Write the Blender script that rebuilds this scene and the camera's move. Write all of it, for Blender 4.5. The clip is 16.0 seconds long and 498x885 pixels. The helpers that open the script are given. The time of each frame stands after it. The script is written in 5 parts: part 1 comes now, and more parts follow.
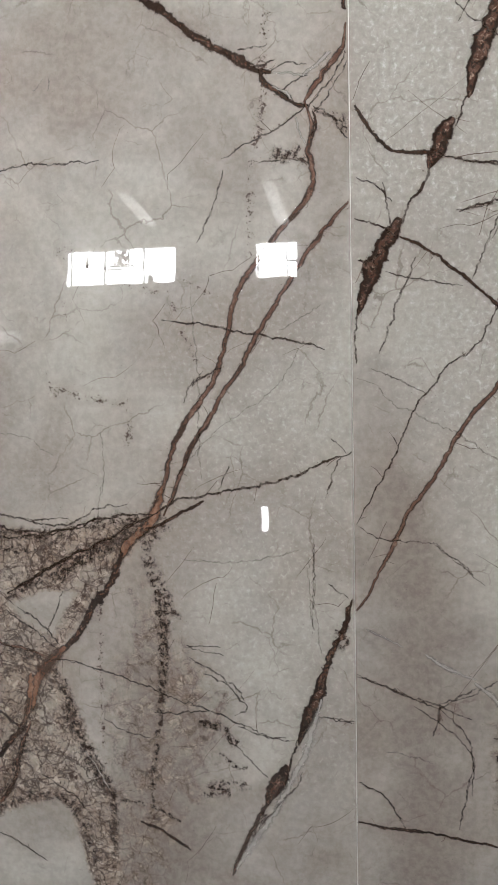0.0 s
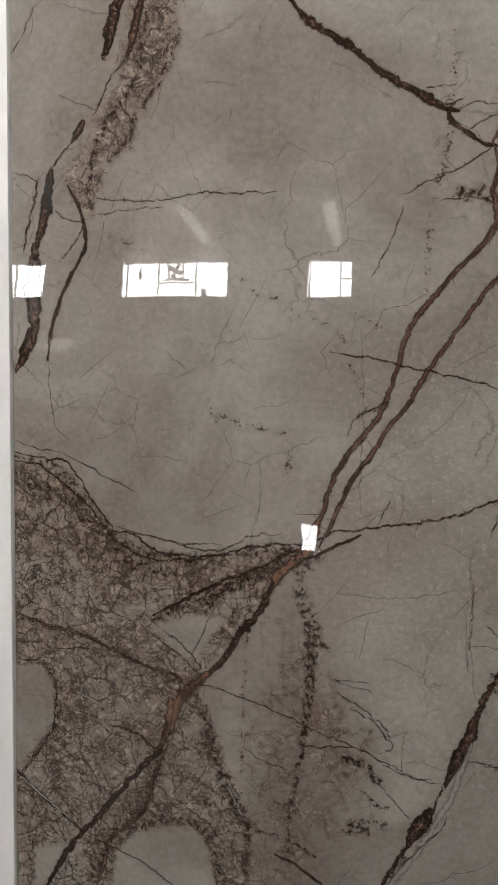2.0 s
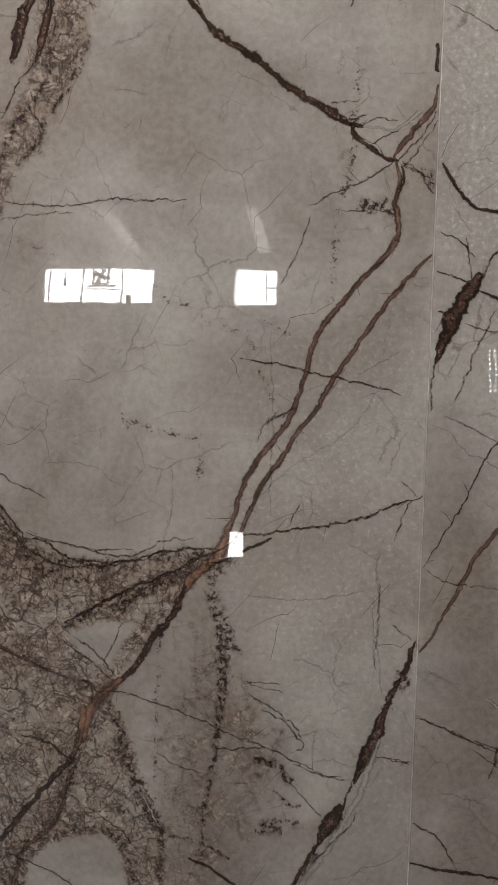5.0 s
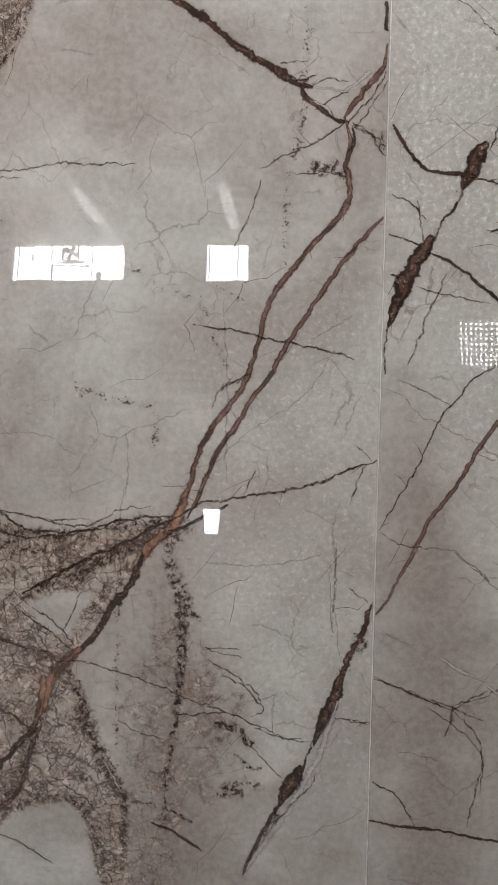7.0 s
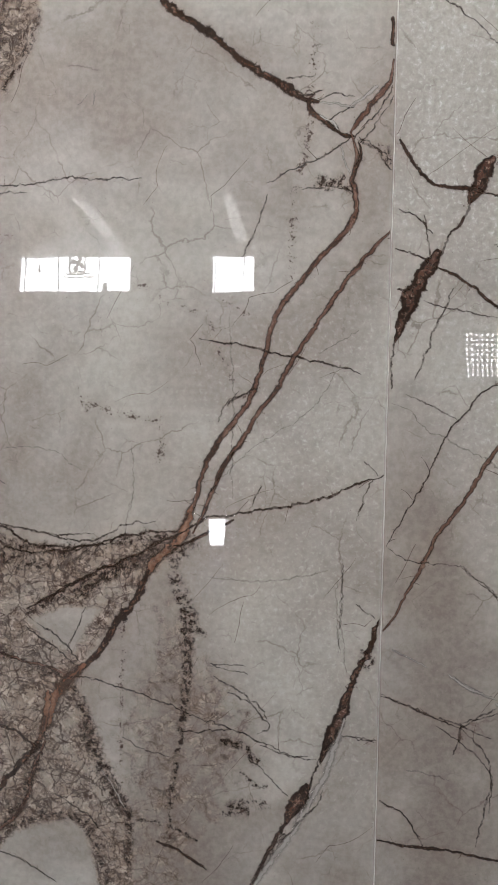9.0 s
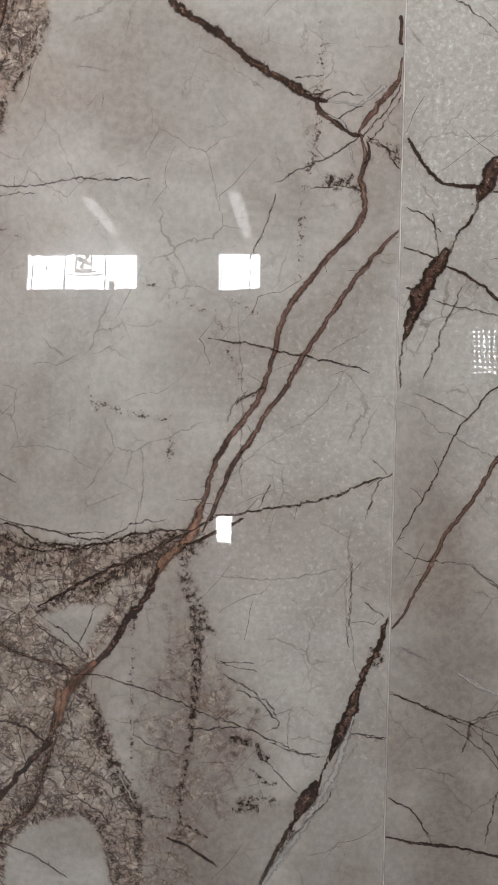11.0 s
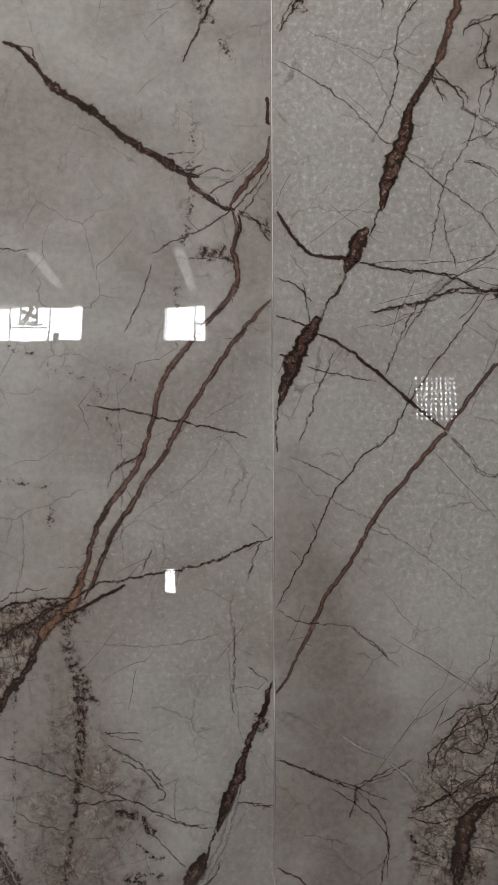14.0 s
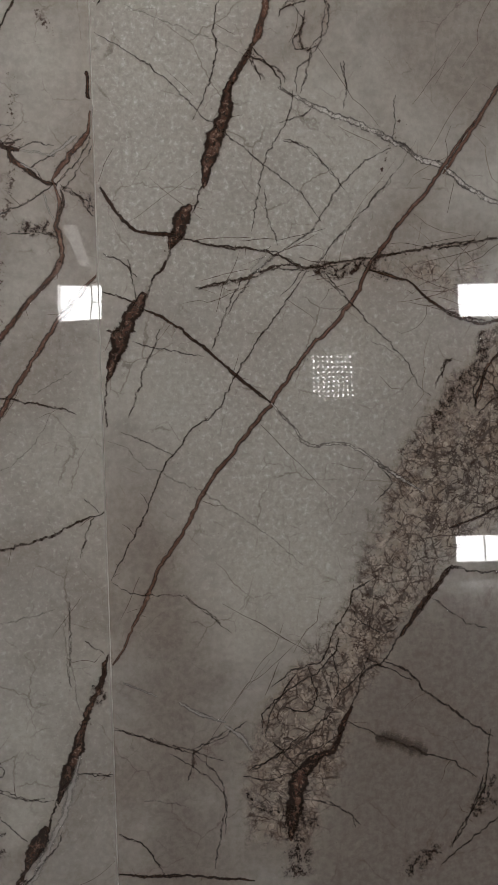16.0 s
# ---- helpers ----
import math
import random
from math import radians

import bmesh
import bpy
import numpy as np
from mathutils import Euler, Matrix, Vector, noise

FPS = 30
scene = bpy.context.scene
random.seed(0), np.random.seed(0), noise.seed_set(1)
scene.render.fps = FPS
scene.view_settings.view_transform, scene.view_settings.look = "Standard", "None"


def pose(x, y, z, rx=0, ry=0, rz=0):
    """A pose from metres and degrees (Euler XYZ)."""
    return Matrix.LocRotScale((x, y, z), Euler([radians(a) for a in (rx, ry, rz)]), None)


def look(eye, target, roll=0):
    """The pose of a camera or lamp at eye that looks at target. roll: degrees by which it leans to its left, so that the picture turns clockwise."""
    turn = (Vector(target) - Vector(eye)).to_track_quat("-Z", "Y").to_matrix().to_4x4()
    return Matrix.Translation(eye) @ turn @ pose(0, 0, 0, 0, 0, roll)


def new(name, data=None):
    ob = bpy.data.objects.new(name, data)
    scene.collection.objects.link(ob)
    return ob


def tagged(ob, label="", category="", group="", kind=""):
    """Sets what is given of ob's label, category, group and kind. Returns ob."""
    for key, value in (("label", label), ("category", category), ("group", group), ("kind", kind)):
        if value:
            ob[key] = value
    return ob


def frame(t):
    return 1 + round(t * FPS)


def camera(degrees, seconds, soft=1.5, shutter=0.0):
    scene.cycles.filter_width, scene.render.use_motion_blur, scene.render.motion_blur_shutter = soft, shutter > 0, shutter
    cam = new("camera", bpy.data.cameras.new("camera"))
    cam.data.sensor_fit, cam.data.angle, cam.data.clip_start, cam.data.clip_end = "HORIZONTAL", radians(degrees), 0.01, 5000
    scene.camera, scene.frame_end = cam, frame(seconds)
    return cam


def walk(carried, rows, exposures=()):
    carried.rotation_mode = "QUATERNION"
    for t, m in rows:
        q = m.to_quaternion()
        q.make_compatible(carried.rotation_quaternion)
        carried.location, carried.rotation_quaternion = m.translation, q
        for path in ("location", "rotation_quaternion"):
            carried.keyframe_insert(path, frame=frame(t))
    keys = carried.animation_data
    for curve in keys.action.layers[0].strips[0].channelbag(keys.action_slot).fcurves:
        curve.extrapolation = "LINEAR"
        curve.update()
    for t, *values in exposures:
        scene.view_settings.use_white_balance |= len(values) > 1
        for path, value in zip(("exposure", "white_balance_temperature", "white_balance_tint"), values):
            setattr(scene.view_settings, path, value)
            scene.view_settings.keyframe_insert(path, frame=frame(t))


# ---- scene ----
cam = camera(35.5, 16.0)
PATH = [
    (0, (0.067, -1.704, 1.44), (-0.275, 0.254, 1.217), -1.5),
    (0.5, (-0.042, -1.706, 1.464), (-0.393, 0.253, 1.261), -1.0),
    (1, (-0.183, -1.727, 1.478), (-0.523, 0.237, 1.318), -0.2),
    (1.5, (-0.224, -1.743, 1.479), (-0.635, 0.207, 1.317), -0.7),
    (2, (-0.224, -1.751, 1.479), (-0.646, 0.195, 1.294), 1.1),
    (2.5, (-0.201, -1.749, 1.482), (-0.559, 0.211, 1.303), 1.8),
    (3, (-0.194, -1.751, 1.483), (-0.553, 0.209, 1.317), 1.4),
    (3.5, (-0.189, -1.759, 1.485), (-0.548, 0.203, 1.336), 1.0),
    (4, (-0.182, -1.763, 1.483), (-0.512, 0.203, 1.32), 1.2),
    (4.2, (-0.179, -1.762, 1.481), (-0.469, 0.211, 1.322), 1.2),
    (6.3, (-0.187, -1.768, 1.467), (-0.413, 0.209, 1.267), 1.3),
    (6.5, (-0.183, -1.764, 1.458), (-0.418, 0.211, 1.248), 1.0),
    (7, (-0.133, -1.757, 1.452), (-0.313, 0.223, 1.233), 0.6),
    (7.5, (-0.107, -1.742, 1.457), (-0.379, 0.228, 1.237), 0.2),
    (8, (-0.134, -1.744, 1.459), (-0.392, 0.229, 1.258), 0.3),
    (8.5, (-0.133, -1.744, 1.461), (-0.316, 0.237, 1.263), 1.0),
    (9, (-0.135, -1.747, 1.461), (-0.33, 0.235, 1.268), 0.6),
    (9.2, (-0.139, -1.751, 1.459), (-0.355, 0.228, 1.263), 0.6),
    (11.5, (-0.14, -1.754, 1.466), (-0.351, 0.225, 1.266), 0.4),
    (12, (-0.137, -1.751, 1.465), (-0.359, 0.226, 1.267), 0.4),
    (12.5, (-0.145, -1.757, 1.478), (-0.329, 0.23, 1.351), 0.9),
    (13, (-0.141, -1.754, 1.482), (-0.34, 0.233, 1.367), 0.8),
    (13.5, (-0.095, -1.744, 1.483), (-0.22, 0.248, 1.355), 0.7),
    (14, (0.03, -1.751, 1.505), (-0.066, 0.245, 1.428), -0.3),
    (14.5, (0.14, -1.76, 1.501), (0.133, 0.239, 1.449), -1.1),
    (15, (0.192, -1.788, 1.508), (0.268, 0.21, 1.478), -0.1),
    (15.5, (0.217, -1.79, 1.508), (0.276, 0.208, 1.475), -0.1),
    (16, (0.207, -1.783, 1.491), (0.346, 0.208, 1.36), -1.2),
]
# the slabs lean back against their wall: they and the camera's line are laid out flat and tipped together
LEAN = pose(0, 0, 0, -10.5)
walk(cam, [(t, LEAN @ look(e, a, r)) for t, e, a, r in PATH],
     exposures=[(0, -0.08, 6400, 10.5), (0.5, -0.13, 6400, 10.5), (1, -0.2, 6450, 11), (1.5, -0.34, 6500, 11.5), (2, -0.95, 6800, 13), (4.2, -1.05, 6900, 13.5), (6.3, -0.27, 6350, 12.5), (9.2, -0.24, 6350, 12.5),
                (13.0, -0.24, 6350, 12), (13.5, -0.4, 6400, 12), (14.0, -0.85, 6400, 12), (14.5, -0.95, 6450, 12), (15.0, -1.03, 6550, 12), (16, -1.05, 6650, 12)])

# ---- world and light ----
world = bpy.data.worlds.new("sky")
scene.world = world
world.use_nodes = True
wn = world.node_tree
sky = wn.nodes.new("ShaderNodeTexSky")
sky.sky_type = "NISHITA"
sky.sun_disc = False
sky.sun_elevation, sky.sun_rotation = radians(50), radians(30)
wn.nodes["Background"].inputs["Strength"].default_value = 0.12
wn.links.new(sky.outputs["Color"], wn.nodes["Background"].inputs["Color"])


def lamp(name, m, sx, sy, power, colour):
    data = bpy.data.lights.new(name, "AREA")
    data.shape, data.size, data.size_y, data.energy, data.color = "RECTANGLE", sx, sy, power, colour
    ob = new(name, data)
    ob.matrix_world = m
    return ob


sun_data = bpy.data.lights.new("sun", "SUN")
sun_data.energy, sun_data.angle, sun_data.color = 2.5, radians(0.5), (1, 0.95, 0.88)
new("sun", sun_data).matrix_world = pose(0, 0, 30, 40, 0, -150)

HALL_X0, HALL_X1, HALL_Y0, HALL_Y1, HALL_Z = -14.0, 14.0, -15.5, 0.75, 7.9
BAY_Y, BAY_Z = -2.2, 5.2            # unseen low bay along the slabs, added so the light falls off downward
ROOF = (-6.5, 1.0, -1.8, -0.3)     # opening for its lamp, also added
# area lamp added to light the slabs from above; no rooflight is known
lamp("added_roof_lamp", pose(-2.75, -1.05, BAY_Z + 0.05), 7.4, 1.4, 560, (1.0, 0.98, 0.95))
# lamps added in unseen high openings of the two side walls, to brighten the hall
SIDE = (-13.0, -6.0, 4.3, 7.6)
for name, x, turn, power in (("added_west_lamp", HALL_X0 - 0.1, -90, 170), ("added_east_lamp", HALL_X1 + 0.1, 90, 80)):
    lamp(name, pose(x, (SIDE[0] + SIDE[1]) / 2, (SIDE[2] + SIDE[3]) / 2, 0, turn, 0), 3.2, 6.9, power, (0.97, 0.98, 1.0))


# ---- materials ----
def material(name):
    m = bpy.data.materials.new(name)
    m.use_nodes = True
    return m, m.node_tree.nodes, m.node_tree.links, m.node_tree.nodes["Principled BSDF"]


def node(nt, kind, **values):
    n = nt.new(kind)
    for key, v in values.items():
        n.inputs[key.replace("_", " ")].default_value = v
    return n


def maths(nt, links, op, a, b=None, clamp=False):
    n = nt.new("ShaderNodeMath")
    n.operation, n.use_clamp = op, clamp
    for i, v in enumerate((a, b)):
        if v is None:
            continue
        if isinstance(v, (int, float)):
            n.inputs[i].default_value = v
        else:
            links.new(v, n.inputs[i])
    return n.outputs[0]


def mixed(nt, links, fac, a, b, blend="MIX"):
    n = nt.new("ShaderNodeMix")
    n.data_type, n.blend_type = "RGBA", blend
    for socket, v in ((n.inputs["Factor"], fac), (n.inputs["A"], a), (n.inputs["B"], b)):
        if isinstance(v, (int, float)):
            socket.default_value = v
        elif isinstance(v, tuple):
            socket.default_value = (*v, 1)
        else:
            links.new(v, socket)
    return n.outputs["Result"]


def spread(nt, links, value, lo, hi):
    n = nt.new("ShaderNodeMapRange")
    n.interpolation_type = "SMOOTHSTEP"
    n.inputs["From Min"].default_value, n.inputs["From Max"].default_value = lo, hi
    links.new(value, n.inputs["Value"])
    return n.outputs["Result"]


def noise_of(nt, links, vec, scale, detail=4.0, rough=0.55, distort=0.0):
    n = node(nt, "ShaderNodeTexNoise", Scale=scale, Detail=detail, Roughness=rough, Distortion=distort)
    links.new(vec, n.inputs["Vector"])
    return n.outputs["Fac"]


def plain(name, colour, rough=0.6, metal=0.0, grain=30.0, vary=0.12, bump=0.0005):
    """Paint, plaster, metal: a colour with two scales of unevenness and a fine relief."""
    m, nt, links, bsdf = material(name)
    vec = nt.new("ShaderNodeTexCoord").outputs["Object"]
    big, small = noise_of(nt, links, vec, 1.3), noise_of(nt, links, vec, grain)
    both = maths(nt, links, "ADD", maths(nt, links, "MULTIPLY", big, 0.6), maths(nt, links, "MULTIPLY", small, 0.4))
    dark = tuple(c * (1 - 2 * vary) for c in colour)
    light = tuple(min(1, c * (1 + vary)) for c in colour)
    links.new(mixed(nt, links, spread(nt, links, both, 0.3, 0.7), dark, light), bsdf.inputs["Base Color"])
    bsdf.inputs["Roughness"].default_value, bsdf.inputs["Metallic"].default_value = rough, metal
    b = node(nt, "ShaderNodeBump", Strength=0.6, Distance=bump)
    links.new(small, b.inputs["Height"])
    links.new(b.outputs["Normal"], bsdf.inputs["Normal"])
    return m


def polish(nt, links, bsdf, vec):
    """The glaze of the slabs: mirror-smooth, with the faint waviness of a pressed and fired sheet."""
    bsdf.inputs["Roughness"].default_value = 0.007
    # a thin film of dust and wiping marks spreads a little of each reflection
    film = noise_of(nt, links, vec, 3.1, 4, 0.6, 0.8)
    smear = nt.new("ShaderNodeAttribute")
    smear.attribute_name = "smear"
    wiped = noise_of(nt, links, vec, 14, 4, 0.65, 1.0)
    smears = maths(nt, links, "MULTIPLY", smear.outputs["Fac"], spread(nt, links, wiped, 0.35, 0.65))
    links.new(maths(nt, links, "ADD", maths(nt, links, "MULTIPLY", maths(nt, links, "ADD", spread(nt, links, film, 0.4, 0.75), 0.2), 0.35), smears, True), bsdf.inputs["Coat Weight"])
    bsdf.inputs["Coat Roughness"].default_value = 0.15
    bsdf.inputs["Coat IOR"].default_value = 1.6
    bsdf.inputs["IOR"].default_value = 1.6
    wave = maths(nt, links, "ADD", noise_of(nt, links, vec, 7.0, 1.0, 0.4), maths(nt, links, "MULTIPLY", noise_of(nt, links, vec, 23.0, 1.0, 0.4), 0.22))
    b = node(nt, "ShaderNodeBump", Strength=1.0, Distance=0.00015)
    links.new(wave, b.inputs["Height"])
    links.new(b.outputs["Normal"], bsdf.inputs["Normal"])


def slab_material():
    m, nt, links, bsdf = material("polished_stone_face")
    vec = nt.new("ShaderNodeTexCoord").outputs["Object"]

    def field(name):
        n = nt.new("ShaderNodeAttribute")
        n.attribute_name = name
        return n.outputs["Fac"]
    cloud = noise_of(nt, links, vec, 2.6, 5, 0.55, 0.6)
    blotch = noise_of(nt, links, vec, 11, 5, 0.6, 0.7)
    grain = noise_of(nt, links, vec, 60, 6, 0.65)
    fine = noise_of(nt, links, vec, 260, 3, 0.6)
    col = mixed(nt, links, spread(nt, links, cloud, 0.36, 0.66), (0.168, 0.144, 0.123), (0.305, 0.291, 0.264))
    col = mixed(nt, links, maths(nt, links, "MULTIPLY", spread(nt, links, blotch, 0.4, 0.68), 0.45), col, (0.25, 0.242, 0.224))
    warm = noise_of(nt, links, vec, 1.7, 3, 0.5, 0.8)
    col = mixed(nt, links, maths(nt, links, "MULTIPLY", spread(nt, links, warm, 0.45, 0.72), 0.45), col, (0.215, 0.176, 0.149))
    umber = maths(nt, links, "ADD", field("umber"), maths(nt, links, "MULTIPLY", maths(nt, links, "SUBTRACT", blotch, 0.5), 0.7))
    col = mixed(nt, links, maths(nt, links, "MULTIPLY", spread(nt, links, umber, 0.15, 0.95), 0.9), col, (0.122, 0.097, 0.083))
    # pale curdled ground
    curd = noise_of(nt, links, vec, 90, 5, 0.65, 0.3)
    pale = maths(nt, links, "ADD", maths(nt, links, "MULTIPLY", field("pale"), 0.95), 0.1)
    col = mixed(nt, links, maths(nt, links, "MULTIPLY", pale, 0.66), col, (0.322, 0.312, 0.288))
    col = mixed(nt, links, maths(nt, links, "MULTIPLY", spread(nt, links, curd, 0.52, 0.34), maths(nt, links, "MULTIPLY", pale, 0.42)), col, (0.19, 0.18, 0.158))
    col = mixed(nt, links, maths(nt, links, "MULTIPLY", spread(nt, links, curd, 0.52, 0.72), maths(nt, links, "MULTIPLY", pale, 0.8)), col, (0.46, 0.46, 0.435))
    spots = noise_of(nt, links, vec, 48, 4, 0.6, 0.5)
    col = mixed(nt, links, maths(nt, links, "MULTIPLY", spread(nt, links, spots, 0.6, 0.76), maths(nt, links, "MULTIPLY", pale, 0.6)), col, (0.5, 0.505, 0.48))
    # brown breccia: tint, broken cells and crackle
    web = field("web")
    rag = noise_of(nt, links, vec, 22, 5, 0.6, 0.5)
    webm = spread(nt, links, maths(nt, links, "ADD", web, maths(nt, links, "MULTIPLY", maths(nt, links, "SUBTRACT", rag, 0.5), 0.9)), 0.25, 0.75)
    dense = spread(nt, links, noise_of(nt, links, vec, 9, 5, 0.65, 0.5), 0.38, 0.6)
    tint = maths(nt, links, "MULTIPLY", webm, maths(nt, links, "ADD", maths(nt, links, "MULTIPLY", dense, 0.4), 0.3))
    col = mixed(nt, links, maths(nt, links, "MULTIPLY", tint, 0.75), col, (0.17, 0.106, 0.064))
    bits = noise_of(nt, links, vec, 42, 4, 0.65, 0.8)
    col = mixed(nt, links, maths(nt, links, "MULTIPLY", spread(nt, links, bits, 0.5, 0.64), maths(nt, links, "MULTIPLY", webm, 0.85)), col, (0.37, 0.315, 0.265))
    warp = nt.new("ShaderNodeVectorMath")
    warp.operation = "MULTIPLY_ADD"
    nz = node(nt, "ShaderNodeTexNoise", Scale=13.0, Detail=5.0, Roughness=0.62)
    links.new(vec, nz.inputs["Vector"])
    links.new(nz.outputs["Color"], warp.inputs[0])
    warp.inputs[1].default_value = (0.045, 0.045, 0.045)
    links.new(vec, warp.inputs[2])
    # two nets of cells between fragments, then torn filaments, then crumbs
    for scale, width, amount, lo, crowd, colour in ((12, 0.045, 0.97, 0.36, 0.0, (0.022, 0.0095, 0.006)), (29, 0.12, 0.97, 0.38, 0.3, (0.022, 0.0095, 0.006)), (62, 0.2, 0.95, 0.44, 0.7, (0.022, 0.012, 0.008))):
        v = node(nt, "ShaderNodeTexVoronoi", Scale=scale)
        v.feature = "DISTANCE_TO_EDGE"
        links.new(warp.outputs[0], v.inputs["Vector"])
        gaps = noise_of(nt, links, vec, scale * 0.45, 3, 0.6)
        swell = noise_of(nt, links, vec, scale * 2.2, 4, 0.7)
        near = maths(nt, links, "DIVIDE", v.outputs["Distance"], spread(nt, links, swell, 0.3, 0.8))
        line = maths(nt, links, "SUBTRACT", 1.0, spread(nt, links, near, 0.0, width * 1.8), True)
        line = maths(nt, links, "MULTIPLY", line, spread(nt, links, gaps, lo, lo + 0.13))
        thick = maths(nt, links, "ADD", maths(nt, links, "MULTIPLY", dense, crowd), 1 - crowd)
        line = maths(nt, links, "MULTIPLY", maths(nt, links, "MULTIPLY", line, webm), thick)
        col = mixed(nt, links, maths(nt, links, "MULTIPLY", line, amount), col, colour)
    for scale, width, amount, colour in ((11, 0.022, 0.95, (0.022, 0.0095, 0.006)), (27, 0.045, 0.95, (0.02, 0.01, 0.007))):
        ridge = maths(nt, links, "ABSOLUTE", maths(nt, links, "SUBTRACT", noise_of(nt, links, vec, scale, 6, 0.66, 0.7), 0.5))
        fil = maths(nt, links, "SUBTRACT", 1.0, spread(nt, links, ridge, width * 0.25, width), True)
        fil = maths(nt, links, "MULTIPLY", fil, spread(nt, links, noise_of(nt, links, vec, scale * 0.6, 4, 0.65), 0.42, 0.6))
        col = mixed(nt, links, maths(nt, links, "MULTIPLY", maths(nt, links, "MULTIPLY", fil, webm), amount), col, colour)
    # crumbs of dark mineral, strewn in the breccia and along every vein
    spray = maths(nt, links, "MAXIMUM", field("spray"), maths(nt, links, "MULTIPLY", webm, maths(nt, links, "ADD", maths(nt, links, "MULTIPLY", dense, 0.46), 0.16)))
    clump = noise_of(nt, links, vec, 28, 4, 0.65, 0.4)
    thick = maths(nt, links, "MULTIPLY", spray, spread(nt, links, clump, 0.3, 0.62))
    stain = maths(nt, links, "MULTIPLY", thick, 0.26)
    col = mixed(nt, links, stain, col, (0.1, 0.055, 0.036))
    for scale, amount in ((75, 0.93), (165, 0.9)):
        crumb = noise_of(nt, links, vec, scale, 5, 0.72, 0.3)
        crumb = maths(nt, links, "ADD", crumb, maths(nt, links, "MULTIPLY", thick, 0.34))
        col = mixed(nt, links, maths(nt, links, "MULTIPLY", spread(nt, links, crumb, 0.73, 0.79), amount), col, (0.03, 0.0125, 0.0075))
    # faint healed cracks all over, two sizes
    for scale, width, amount, lo in ((4.6, 0.011, 0.6, 0.46), (11, 0.02, 0.42, 0.5)):
        v = node(nt, "ShaderNodeTexVoronoi", Scale=scale)
        v.feature = "DISTANCE_TO_EDGE"
        links.new(warp.outputs[0], v.inputs["Vector"])
        hair = maths(nt, links, "SUBTRACT", 1.0, spread(nt, links, v.outputs["Distance"], 0.0, width), True)
        hair = maths(nt, links, "MULTIPLY", hair, spread(nt, links, noise_of(nt, links, vec, scale * 1.2, 3), lo, lo + 0.14))
        col = mixed(nt, links, maths(nt, links, "MULTIPLY", hair, amount), col, (0.1, 0.075, 0.06))
    # grain and pepper specks
    col = mixed(nt, links, 0.13, col, mixed(nt, links, spread(nt, links, grain, 0.35, 0.65), (0.08, 0.073, 0.066), (0.36, 0.345, 0.32)))
    speck = maths(nt, links, "MULTIPLY", spread(nt, links, fine, 0.66, 0.71), spread(nt, links, noise_of(nt, links, vec, 9, 2), 0.47, 0.62))
    col = mixed(nt, links, maths(nt, links, "MULTIPLY", speck, 0.75), col, (0.05, 0.036, 0.03))
    links.new(col, bsdf.inputs["Base Color"])
    polish(nt, links, bsdf, vec)
    return m


